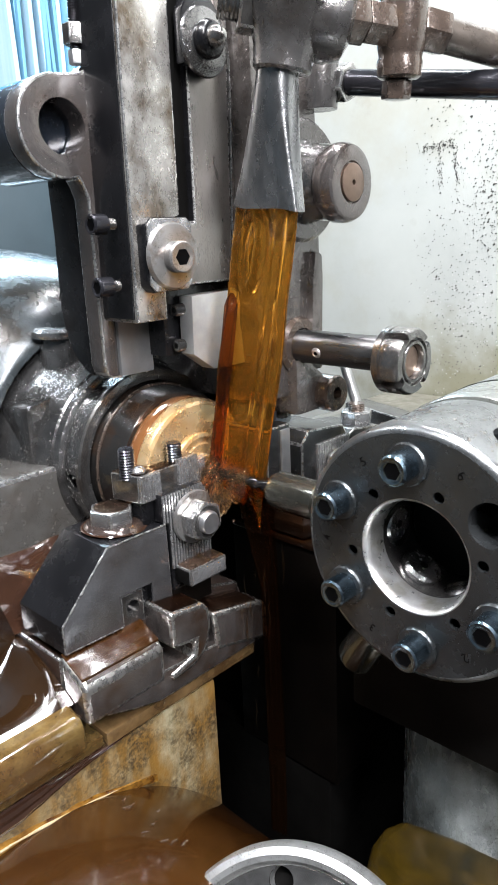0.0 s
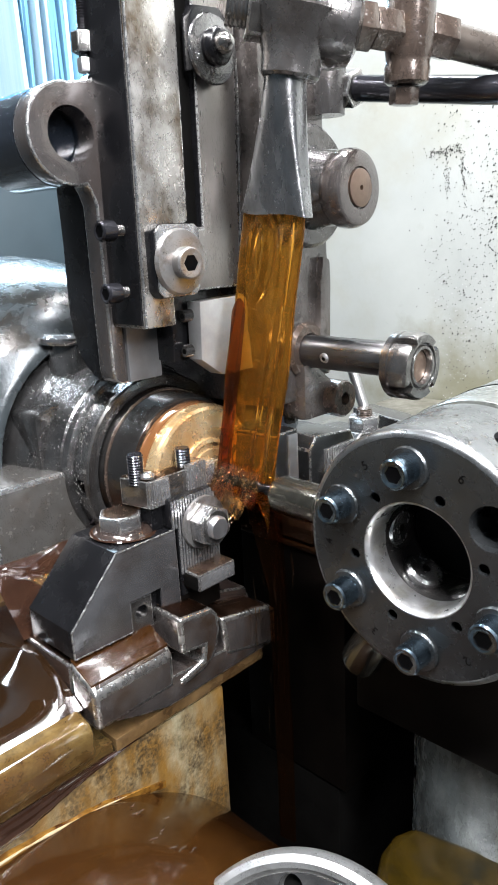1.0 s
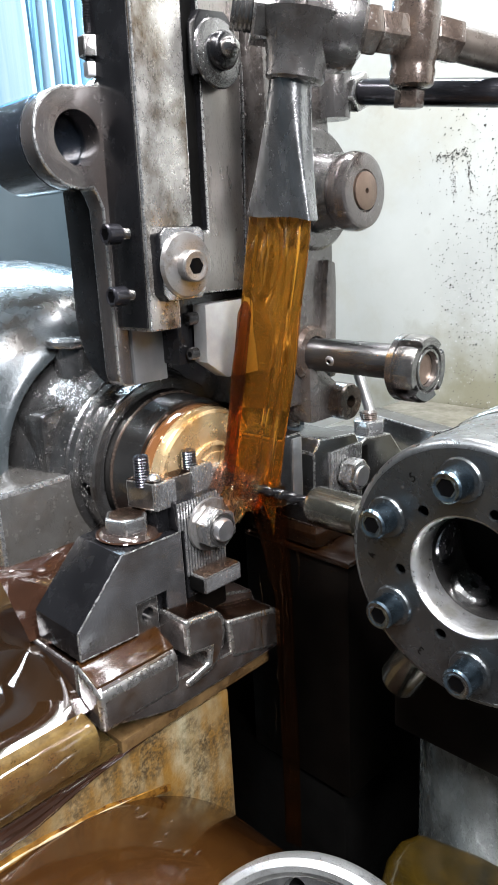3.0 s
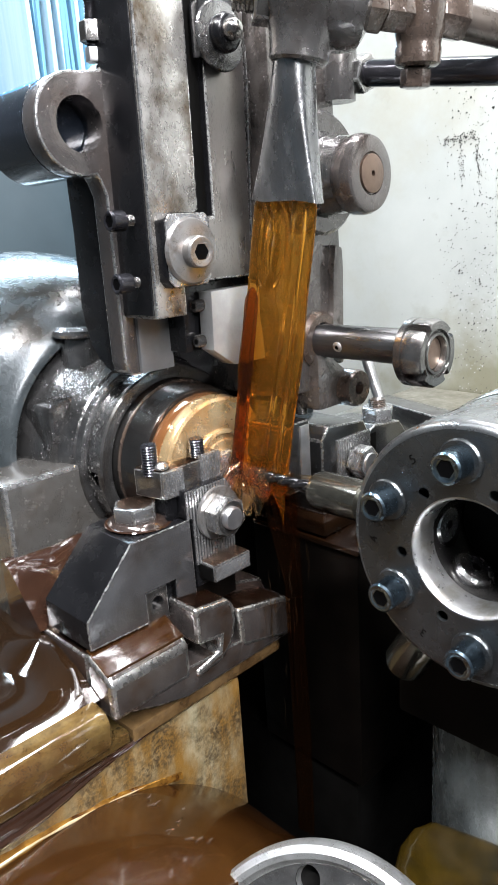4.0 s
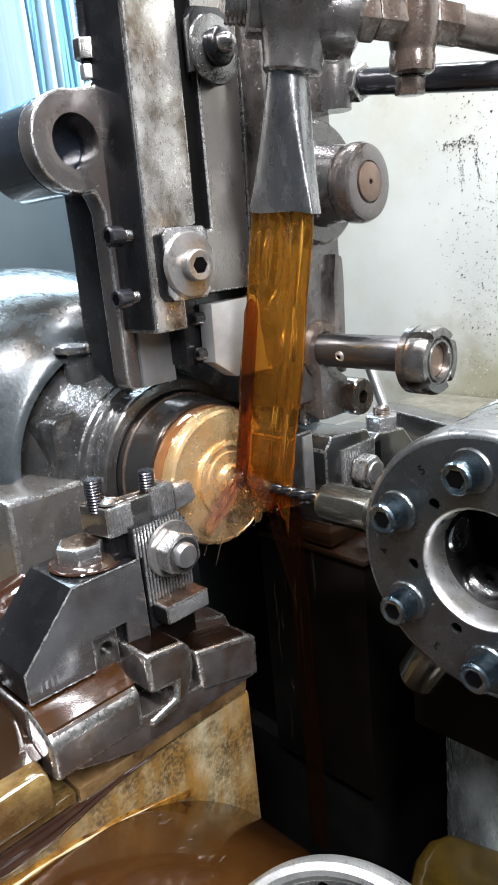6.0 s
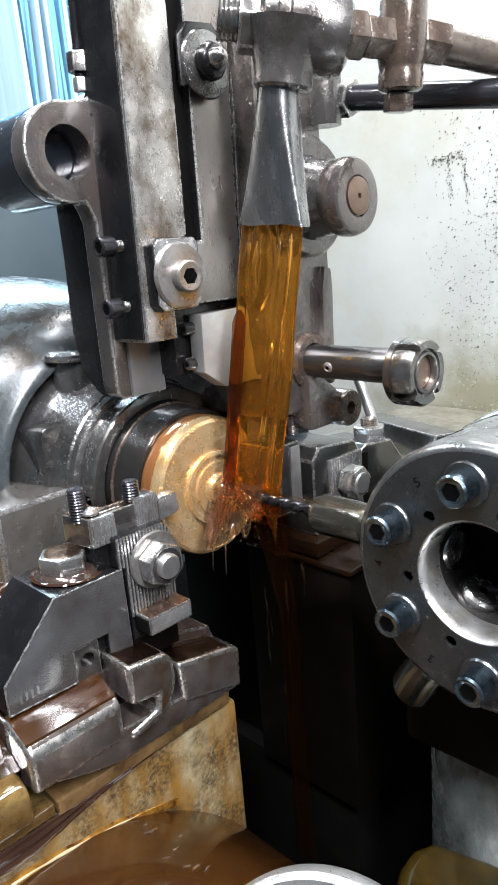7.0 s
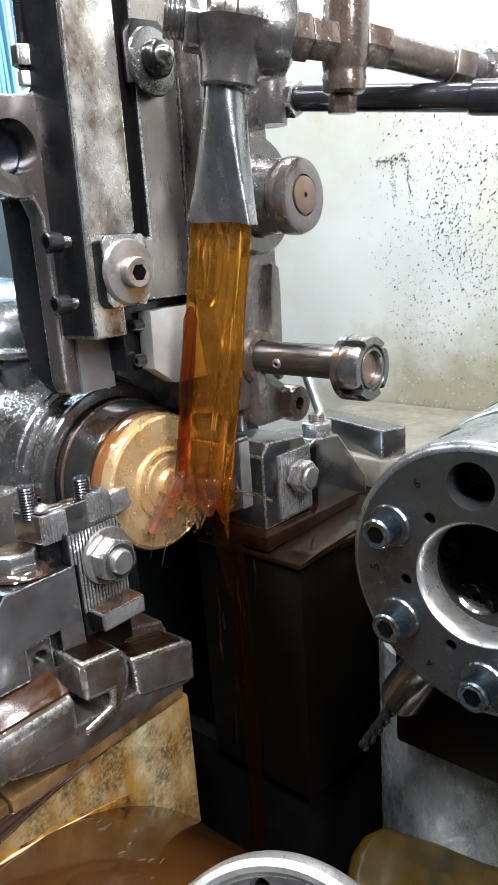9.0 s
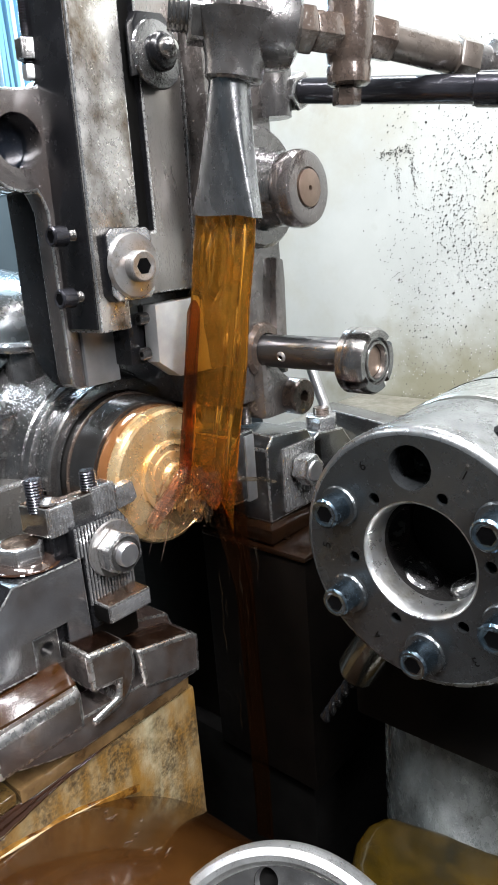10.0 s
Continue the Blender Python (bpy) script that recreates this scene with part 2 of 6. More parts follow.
guard_grime(WALL_PAINT)
PLASTER = surface("workshop_plaster", (0.07, 0.08, 0.085), (0.11, 0.12, 0.125), metal=0.0, rough=(0.6, 0.8), scale=2, bump=0.1)
CHIP_BLACK = surface("dark_chip", (0.02, 0.02, 0.018), (0.06, 0.055, 0.05), metal=0.3, rough=(0.3, 0.5), scale=50, bump=0.0)
# near-black for joints, stamped marks and shade painted into recesses
DARK_AND_SHADE = surface("dark_marks_and_shade", (0.0015, 0.0014, 0.0013), (0.004, 0.0038, 0.0035), metal=0.0, rough=(0.5, 0.7), scale=50, bump=0.0, spec=0.05)
CURTAIN_BLUE = surface("blue_film_strip", (0.075, 0.27, 0.46), (0.26, 0.50, 0.65), metal=0.0, rough=(0.10, 0.25), scale=30, bump=0.3, coat=0.6, stretch=(1, 1, 0.05))
FLOOR_MAT = surface("workshop_floor", (0.05, 0.05, 0.05), (0.09, 0.09, 0.085), metal=0.0, rough=(0.4, 0.6), scale=5, bump=0.1)


CAST_BEIGE = surface("beige_way_paint", (0.10, 0.095, 0.074), (0.19, 0.18, 0.145), stain=(0.045, 0.036, 0.024), metal=0.0, rough=(0.3, 0.5), scale=50, bump=0.3, coat=0.3, stain_scale=30, stain_at=(0.5, 0.66))
CAST_PALE = surface("pale_turret_paint", (0.072, 0.077, 0.069), (0.115, 0.122, 0.110), stain=(0.050, 0.050, 0.041), metal=0.0, rough=(0.2, 0.36), scale=40, bump=0.2, coat=0.5, stain_scale=24, stain_at=(0.52, 0.64), drops=0.5, pits=0.5)
CAST_SILVER = surface("silver_grey_paint", (0.026, 0.032, 0.034), (0.064, 0.076, 0.081), stain=(0.020, 0.017, 0.013), metal=0.4, rough=(0.20, 0.32), scale=40, bump=0.3, coat=0.2, stain_scale=12, stain_at=(0.53, 0.49), bump_scale=300, pits=0.5, drops=0.4)
CAST_GRIME = surface("grimy_casting", (0.040, 0.035, 0.032), (0.155, 0.138, 0.128), stain=(0.034, 0.025, 0.020), metal=0.5, rough=(0.14, 0.30), scale=50, bump=0.8, coat=0.9, stain_scale=30, bump_scale=170, drops=1.0, pits=0.4)
CAST_LEDGE = surface("dirty_machined_ledge", (0.105, 0.100, 0.092), (0.165, 0.158, 0.146), stain=(0.075, 0.062, 0.050), metal=0.6, rough=(0.16, 0.30), scale=60, bump=0.3, coat=0.7, stain_scale=24, stain_at=(0.50, 0.62), bump_scale=340, pits=0.6, drops=0.5)
BRACKET_MAT = surface("oily_bracket", (0.105, 0.094, 0.090), (0.175, 0.158, 0.150), stain=(0.110, 0.082, 0.070), metal=0.7, rough=(0.16, 0.30), scale=60, bump=0.12, coat=0.6, stain_scale=24, stain_at=(0.5, 0.62), pits=0.5, drops=0.5)
STEEL_SATIN = surface("satin_machined_steel", (0.36, 0.362, 0.365), (0.56, 0.56, 0.56), stain=(0.17, 0.14, 0.112), metal=0.82, rough=(0.16, 0.31), scale=100, bump=0.1, coat=0.4, stain_scale=50, stain_at=(0.55, 0.68), pits=0.4)
STEEL_TAN = surface("tan_ground_steel", (0.22, 0.207, 0.195), (0.31, 0.293, 0.277), stain=(0.19, 0.150, 0.128), metal=0.85, rough=(0.24, 0.38), scale=40, bump=0.08, coat=0.3, stain_scale=14, stain_at=(0.48, 0.75), stretch=(1, 1, 0.35), pits=0.25, drops=0.3)
STEEL_EDGE = surface("worn_oily_edge", (0.12, 0.10, 0.085), (0.25, 0.225, 0.20), stain=(0.075, 0.036, 0.015), metal=0.65, rough=(0.14, 0.30), scale=70, bump=0.3, coat=0.9, stain_scale=30)
STEEL_RIM = surface("bright_rim_steel", (0.50, 0.51, 0.50), (0.70, 0.71, 0.70), stain=(0.22, 0.225, 0.21), metal=0.85, rough=(0.26, 0.42), scale=60, bump=0.3, coat=0.1, stain_scale=34, stain_at=(0.55, 0.62), pits=0.5)
STRIP_YELLOW = surface("yellowed_strip", (0.055, 0.030, 0.012), (0.17, 0.105, 0.045), stain=(0.03, 0.014, 0.006), metal=0.1, rough=(0.1, 0.26), scale=90, bump=0.3, coat=0.9, stain_scale=40)
# near-black that paints the shade on bodies below the work
SHADE_BLACK = surface("near_black_shade", (0.0018, 0.0015, 0.0013), (0.0046, 0.0035, 0.0028), metal=0.0, rough=(0.3, 0.5), scale=40, bump=0.15, spec=0.06)
CHUCK_MAT = surface("wet_black_chuck", (0.020, 0.019, 0.018), (0.060, 0.057, 0.054), stain=(0.075, 0.040, 0.022), metal=0.7, rough=(0.10, 0.24), scale=30, bump=0.1, coat=0.7, stain_scale=16, stain_at=(0.56, 0.60), drops=0.3)
OIL_GOLD = surface("golden_oil_edge", (0.070, 0.026, 0.005), (0.34, 0.175, 0.032), stain=(0.05, 0.016, 0.003), metal=0.1, rough=(0.04, 0.12), scale=120, bump=0.9, coat=1.0, bump_scale=130, stain_scale=60, stain_at=(0.46, 0.52))
CAST_DARK_WET = surface("wet_black_bead", (0.05, 0.048, 0.046), (0.10, 0.096, 0.09), metal=0.2, rough=(0.05, 0.12), scale=80, bump=0.0, coat=1.0)
OIL_RIM = surface("brown_oil_on_rim", (0.20, 0.075, 0.025), (0.36, 0.16, 0.06), metal=0.5, rough=(0.08, 0.16), scale=30, bump=0.05, coat=0.8)
OIL_FILM = surface("flooded_brown_oil", (0.019, 0.0085, 0.0052), (0.048, 0.0225, 0.0130), stain=(0.012, 0.0055, 0.0035), metal=0.1, rough=(0.02, 0.06), scale=30, bump=0.35, coat=1.0, stain_scale=12, stain_at=(0.46, 0.62), bump_scale=13)
PIPE_BROWN = surface("brownish_tube", (0.055, 0.046, 0.039), (0.135, 0.113, 0.094), stain=(0.033, 0.025, 0.02), metal=0.4, rough=(0.22, 0.38), scale=80, bump=0.25, coat=0.5)
NOZZLE_MAT = surface("grey_nozzle_steel", (0.19, 0.193, 0.198), (0.40, 0.404, 0.41), stain=(0.10, 0.098, 0.096), metal=0.95, rough=(0.20, 0.34), scale=50, bump=0.2, coat=0.3, stain_scale=30, stretch=(1, 1, 0.5))
CURTAIN_DAYLIT = surface("daylit_film_strip", (0.28, 0.49, 0.62), (0.56, 0.72, 0.80), metal=0.0, rough=(0.1, 0.25), scale=30, bump=0.3, coat=0.6, stretch=(1, 1, 0.05))
TUBE_WET = surface("blue_black_wet_steel", (0.006, 0.008, 0.012), (0.020, 0.026, 0.036), metal=0.3, rough=(0.06, 0.16), scale=60, bump=1.0, coat=1.0, bump_scale=34, stretch=(0.35, 1, 1), drops=0.5)
GOLD_PAINT = surface("golden_oil_over_paint", (0.050, 0.031, 0.009), (0.190, 0.130, 0.046), stain=(0.050, 0.021, 0.007), metal=0.1, rough=(0.04, 0.10), scale=170, bump=0.25, coat=1.0, stain_scale=16, stain_at=(0.44, 0.60), bump_scale=30, stretch=(1, 0.7, 1), pits=0.4)
OIL_POOL = surface("deep_brown_oil", (0.0065, 0.0032, 0.0014), (0.017, 0.0080, 0.0030), metal=0.0, rough=(0.02, 0.04), scale=12, bump=0.0, coat=1.0)
SHANK_STEEL = surface("oily_drill_shank", (0.075, 0.073, 0.058), (0.180, 0.174, 0.145), stain=(0.045, 0.037, 0.025), metal=0.9, rough=(0.16, 0.28), scale=50, bump=0.1, coat=0.5, stain_scale=40, drops=0.3)
OIL_OLIVE = surface("olive_yellow_oil", (0.012, 0.0075, 0.0008), (0.036, 0.0215, 0.0024), stain=(0.006, 0.0048, 0.0010), metal=0.0, rough=(0.10, 0.25), scale=40, bump=0.7, coat=0.35, stain_scale=22, stain_at=(0.48, 0.56), bump_scale=60, pits=0.6)
OIL_HIGHLIGHT = surface("painted_oil_highlight", (0.34, 0.24, 0.11), (0.62, 0.52, 0.34), metal=0.3, rough=(0.04, 0.10), scale=90, bump=0.2, coat=1.0)
CAB_BLUE = surface("slate_teal_paint", (0.030, 0.047, 0.057), (0.048, 0.072, 0.085), metal=0.0, rough=(0.3, 0.5), scale=5, bump=0.1)
CAB_SKY = surface("bright_blue_paint", (0.05, 0.30, 0.62), (0.10, 0.42, 0.78), metal=0.0, rough=(0.3, 0.5), scale=5, bump=0.1)


def oil_material(name, colour, rough=0.02, ior=1.3, shine=0.0, haze=0.0, clear=0.4):
    """See-through oil; haze is the share that fine air bubbles scatter, clear the share that passes without bending."""
    m, n, l, p = nodes_of(name)
    p.inputs["Base Color"].default_value = (*colour, 1)
    p.inputs["Transmission Weight"].default_value, p.inputs["IOR"].default_value, p.inputs["Roughness"].default_value = 1.0 - haze, ior, rough
    p.inputs["Coat Weight"].default_value, p.inputs["Coat Roughness"].default_value = shine, 0.03
    straight, both, out = n.new("ShaderNodeBsdfTransparent"), n.new("ShaderNodeMixShader"), p.outputs[0].links[0].to_node
    straight.inputs[0].default_value = (*(math.sqrt(c) for c in colour), 1)
    both.inputs[0].default_value = clear
    l.new(p.outputs[0], both.inputs[1])
    l.new(straight.outputs[0], both.inputs[2])
    l.new(both.outputs[0], out.inputs[0])
    return m


OIL_AMBER = oil_material("amber_oil", (1.0, 0.455, 0.058), 0.0, 1.28, 0.0, 0.022, 0.12)
OIL_RED = oil_material("thick_red_oil", (0.44, 0.20, 0.115), 0.02, 1.12, 0.4, 0.006, 0.3)
OIL_CLEAR = oil_material("clear_oil_drop", (0.98, 0.88, 0.80), 0.02, 1.2, 1.0, 0.05)
OIL_SPRAY = oil_material("thin_oil_spray", (0.94, 0.74, 0.62), 0.02, 1.28, 0.8, 0.025)
OIL_SKIRT = oil_material("broken_amber_oil", (0.99, 0.84, 0.64), 0.02, 1.20, 0.7, 0.004, 0.45)
OIL_THIN = oil_material("thin_brown_oil_film", (0.36, 0.235, 0.17), 0.03, 1.35, 0.2, 0.006, 0.5)
OIL_DARK = oil_material("falling_brown_oil", (0.96, 0.72, 0.48), 0.05, 1.06, 0.4, 0.004)
OIL_VEIL = oil_material("brown_oil_veil", (0.72, 0.34, 0.15), 0.08, 1.03, 0.05, 0.0028, 0.3)

# bare metal and painted highlights show along the edges of these
GLINT_EDGES = (SIDE_WORN, STEEL_OILBROWN)
WORN_GLINT_EDGES = (POST_STEEL, NUT_STEEL, STEEL_BLACK, CAST_LEDGE, STEEL_OILY, STEEL_OILBROWN, STEEL_EDGE, STEEL_WORN, STEEL_TAN, STEEL_SATIN, WEDGE_MAT, BRACKET_MAT)

# ---- mesh helpers ----
AZ = -0.003  # height of the spindle axis


def finish(bm, smooth=35):
    me = bpy.data.meshes.new("mesh")
    bmesh.ops.recalc_face_normals(bm, faces=bm.faces)
    bm.to_mesh(me)
    bm.free()
    if smooth:
        me.polygons.foreach_set("use_smooth", [True] * len(me.polygons))
        me.set_sharp_from_angle(angle=radians(smooth))
    return me


def thing(name, at, label, category, group="", kind=""):
    ob = new(name)
    ob.location = at
    ob.empty_display_size = 0.01
    return tagged(ob, label, category, group, kind)


def base_of(ob):
    v = Vector(ob.location)
    while ob.parent:
        ob = ob.parent
        v += Vector(ob.location)
    return v


def part(name, bm, material, parent, label="", smooth=35):
    """Links a bmesh, given in the place's metres, as one mesh under a thing or a part."""
    if parent is not None:
        bmesh.ops.translate(bm, verts=bm.verts, vec=-base_of(parent))
    me = finish(bm, smooth)
    me.materials.append(material)
    me.materials.append(EDGE_GLINT if material in GLINT_EDGES else EDGE_WEAR_GLINT if material in WORN_GLINT_EDGES else material)
    ob = new(name, me)
    if parent is not None:
        ob.parent = parent
    if label:
        ob["label"] = label
    return ob


def bevel_sharp(bm, width, segments=2, angle=28):
    if width <= 0:
        return bm
    edges = [e for e in bm.edges if len(e.link_faces) == 2 and e.calc_face_angle(0) > radians(angle)]
    bmesh.ops.bevel(bm, geom=edges, offset=width, segments=segments, affect="EDGES", profile=0.6, clamp_overlap=True, material=1)
    return bm


def box(x0, x1, y0, y1, z0, z1, bevel=0.0015, bm=None, turn=None):
    b = bmesh.new()
    bmesh.ops.create_cube(b, size=1)
    for v in b.verts:
        v.co = Vector(((x0 + x1) / 2 + v.co.x * (x1 - x0), (y0 + y1) / 2 + v.co.y * (y1 - y0), (z0 + z1) / 2 + v.co.z * (z1 - z0)))
    bevel_sharp(b, bevel)
    if turn is not None:
        bmesh.ops.transform(b, matrix=turn, verts=b.verts)
    return join(bm, b)


def join(bm, b):
    if bm is None:
        return b
    me = bpy.data.meshes.new("tmp")
    b.to_mesh(me)
    b.free()
    bm.from_mesh(me)
    bpy.data.meshes.remove(me)
    return bm


def prism(points, axis, a0, a1, bevel=0.0015, bm=None, segments=2):
    """A flat outline pushed along an axis. points are (y, z) for x, (x, z) for y, (x, y) for z."""
    b = bmesh.new()

    def at(p, a):
        return {"x": (a, p[0], p[1]), "y": (p[0], a, p[1]), "z": (p[0], p[1], a)}[axis]

    lo, hi = [b.verts.new(at(p, a0)) for p in points], [b.verts.new(at(p, a1)) for p in points]
    b.faces.new(lo)
    b.faces.new(hi)
    k = len(points)
    for i in range(k):
        b.faces.new((lo[i], lo[(i + 1) % k], hi[(i + 1) % k], hi[i]))
    bmesh.ops.recalc_face_normals(b, faces=b.faces)
    bevel_sharp(b, bevel, segments)
    return join(bm, b)


def axis_matrix(p0, p1):
    d = Vector(p1) - Vector(p0)
    return Matrix.Translation(p0) @ d.to_track_quat("Z", "Y").to_matrix().to_4x4()


def lathe(profile, p0, p1, segs=40, bm=None, closed=False):
    """Turns (radius, height) pairs round the line from p0 to p1; heights are metres from p0."""
    b = bmesh.new()
    m = axis_matrix(p0, p1)
    rings = []
    for r, hh in profile:
        if r < 1e-6:
            rings.append([b.verts.new(m @ Vector((0, 0, hh)))])
        else:
            rings.append([b.verts.new(m @ Vector((r * math.cos(2 * math.pi * i / segs), r * math.sin(2 * math.pi * i / segs), hh))) for i in range(segs)])
    pairs = list(zip(rings, rings[1:])) + ([(rings[-1], rings[0])] if closed else [])
    for a, c in pairs:
        for i in range(segs):
            j = (i + 1) % segs
            q = [a[i % len(a)], a[j % len(a)], c[j % len(c)], c[i % len(c)]]
            q = list(dict.fromkeys(q))
            if len(q) > 2:
                b.faces.new(q)
    return join(bm, b)


def rod(p0, p1, r, bevel=0.001, segs=32, bm=None, r2=None):
    length, r2 = (Vector(p1) - Vector(p0)).length, r if r2 is None else r2
    return lathe([(0, 0), (r - bevel, 0), (r, bevel), (r2, length - bevel), (r2 - bevel, length), (0, length)], p0, p1, segs, bm)


def thread(p0, p1, r, pitch=0.0015, depth=0.0008, segs=20, bm=None):
    length = (Vector(p1) - Vector(p0)).length
    prof, hh = [(0, 0), (r - depth, 0)], pitch / 2
    while hh < length - pitch / 2:
        prof += [(r, hh), (r - depth, hh + pitch / 2)]
        hh += pitch
    prof += [(r - depth, length), (0, length)]
    return lathe(prof, p0, p1, segs, bm)


def hexagon(p0, p1, across, bevel=0.0012, bm=None, spin=0.0):
    """A six-sided nut or head with rounded corners at its outer end."""
    length, r = (Vector(p1) - Vector(p0)).length, across / math.sqrt(3)
    b = bmesh.new()
    m = axis_matrix(p0, p1) @ Matrix.Rotation(spin, 4, "Z")
    bot = [b.verts.new(m @ Vector((r * math.cos(i * math.pi / 3), r * math.sin(i * math.pi / 3), 0))) for i in range(6)]
    top = [b.verts.new(m @ Vector((r * math.cos(i * math.pi / 3), r * math.sin(i * math.pi / 3), length))) for i in range(6)]
    b.faces.new(bot)
    b.faces.new(top)
    for i in range(6):
        b.faces.new((bot[i], bot[(i + 1) % 6], top[(i + 1) % 6], top[i]))
    bmesh.ops.recalc_face_normals(b, faces=b.faces)
    bevel_sharp(b, bevel)
    return join(bm, b)


def socket_head(p0, p1, r, hole, bm=None, depth=0.006, segs=36):
    """A cylinder head with an open six-sided socket in its outer end."""
    length = (Vector(p1) - Vector(p0)).length
    bm = lathe([(0, 0), (r, 0), (r, length - 0.0012), (r - 0.0012, length), (hole * 1.15, length), (hole, length - 0.0006)], p0, p1, segs, bm)
    b = bmesh.new()
    m = axis_matrix(p0, p1)
    top = [b.verts.new(m @ Vector((hole * math.cos(i * math.pi / 3), hole * math.sin(i * math.pi / 3), length - 0.0004))) for i in range(6)]
    bot = [b.verts.new(m @ Vector((hole * math.cos(i * math.pi / 3), hole * math.sin(i * math.pi / 3), length - depth))) for i in range(6)]
    b.faces.new(bot)
    for i in range(6):
        b.faces.new((top[i], top[(i + 1) % 6], bot[(i + 1) % 6], bot[i]))
    ring = [b.verts.new(m @ Vector((hole * 1.16 * math.cos(i * math.pi / 18), hole * 1.16 * math.sin(i * math.pi / 18), length - 0.0003))) for i in range(36)]
    for i in range(36):
        k0, k1 = round(i / 6) % 6, round((i + 1) / 6) % 6
        b.faces.new([ring[i], ring[(i + 1) % 36]] + ([top[k0]] if k0 == k1 else [top[k1], top[k0]]))
    return join(bm, b)


def socket_screw(name, p0, p1, r, hole, material, parent, label="", depth=0.006):
    """A socket head screw; a near-black plate paints the shade in its socket as a part."""
    ob = part(name, socket_head(p0, p1, r, hole, depth=depth), material, parent, label)
    d = (Vector(p1) - Vector(p0)).normalized()
    q = Vector(p1) - d * depth * 0.14
    # plate near the mouth, coloured as the shade inside the socket
    part("socket", hexagon(q - d * 0.001, q, hole * 1.70, 0), SOCKET_SHADE, ob, "dark plate painted for the shade in the socket")
    return ob


def cut(ob, cutters):
    """Takes the volumes of the cutters (bmeshes in the place's metres) out of a part."""
    bm = None
    for c in cutters:
        if bm is None:
            bm = c
        else:
            bm = join(bm, c)
    bmesh.ops.translate(bm, verts=bm.verts, vec=-base_of(ob.parent) if ob.parent else Vector())
    tool = new("cutter", finish(bm, 0))
    mod = ob.modifiers.new("holes", "BOOLEAN")
    mod.operation, mod.solver, mod.object = "DIFFERENCE", "EXACT", tool
    mod.use_self = True
    tool.matrix_world = Matrix.Identity(4)
    world_of, parent = Matrix.Identity(4), ob.parent
    ob.parent = None
    bpy.context.view_layer.update()
    me = bpy.data.meshes.new_from_object(ob.evaluated_get(bpy.context.evaluated_depsgraph_get()))
    ob.modifiers.clear()
    ob.data = me
    me.polygons.foreach_set("use_smooth", [True] * len(me.polygons))
    me.set_sharp_from_angle(angle=radians(35))
    ob.parent = parent
    bpy.data.objects.remove(tool)
    return ob


def drum(x0, x1, r, bevel=0.002, segs=72, bm=None, inner=0.0, y=0.0, z=AZ):
    """A ring or disc on a line along x."""
    prof = [(inner, 0), (r - bevel, 0), (r, bevel), (r, x1 - x0 - bevel), (r - bevel, x1 - x0), (inner, x1 - x0)]
    return lathe(prof, (x0, y, z), (x1, y, z), segs, bm, closed=inner > 0)


# ---- structure: room, guard wall, bed, tray ----
def structure(name, bm, material, label, category="", smooth=35):
    return tagged(part(name, bm, material, None, "", smooth), label, category, "", "structure")


FLOOR = -1.1
structure("floor", box(-3, 3.5, -3.5, 4, FLOOR - 0.1, FLOOR, 0), FLOOR_MAT, "dark concrete workshop floor under the machine", "floor")
structure("ceiling", box(-3, 3.5, -3.5, 4, 2.8, 2.9, 0), PLASTER, "plain grey workshop ceiling", "ceiling")
structure("wall_north", box(-3, 3.5, 4, 4.1, FLOOR, 2.8, 0), PLASTER, "plain grey workshop wall", "wall")
structure("wall_south", box(-3, 3.5, -3.6, -3.5, FLOOR, 2.8, 0), PLASTER, "plain grey workshop wall", "wall")
structure("wall_east", box(3.5, 3.6, -3.5, 4, FLOOR, 2.8, 0), PLASTER, "plain grey workshop wall", "wall")
structure("wall_west", box(-3.1, -3, -3.5, 4, FLOOR, 2.8, 0), PLASTER, "plain grey workshop wall", "wall")

guard = structure("guard_panel", box(-0.62, 1.15, 0.56, 0.575, -0.25, 0.95, 0.003), WALL_PAINT, "pale painted splash guard panel spattered with black chips", "guard panel")
bed = structure("machine_bed", box(-0.75, -0.205, -0.8, -0.037, FLOOR, -0.180, 0.004), CAST_STAINED, "cast machine bed with oil-stained grey paint", "machine bed")
structure("oil_tray", prism([(-0.8, -0.203)] + [(-0.25 + 0.205 * k / 30, -0.207 - 0.100 * (k / 30) ** 2.6) for k in range(31)] + [(-0.045, -0.34), (-0.8, -0.34)], "x", -0.204, -0.085, 0.002), OIL_BROWN, "chip tray covered with running brown oil", "oil tray")
b = bmesh.new()
rows = []
for k in range(181):
    y = -0.60 + 0.00272 * k
    foot = -0.2045 - 0.030 * max(0.0, (y + 0.26) / 0.155) ** 1.7
    top = foot + 0.0035 + 0.0030 * min(1.0, max(0.0, (-0.15 - y) / 0.09)) + 0.0035 * noise.noise((y * 30, 1.3, 0.0)) + 0.003 * noise.noise((y * 95, 4.1, 0.0)) + 0.003 * max(0.0, 1 - abs(y + 0.17) / 0.03)
    thick = 0.0007 + 0.0004 * noise.noise((y * 60, 7.7, 0.0))
    top = foot + (top - foot) * min(1.0, (-0.108 - y) / 0.13)
    rows.append([b.verts.new(c) for c in ((-0.2052, y, top), (-0.2050 + 0.7 * thick, y, top - 0.0012), (-0.2050 + thick, y, (top + foot) / 2), (-0.2042 + 1.6 * thick, y, foot + 0.0004), (-0.2042 + 1.6 * thick, y, foot - 0.006), (-0.2052, y, foot - 0.006))])
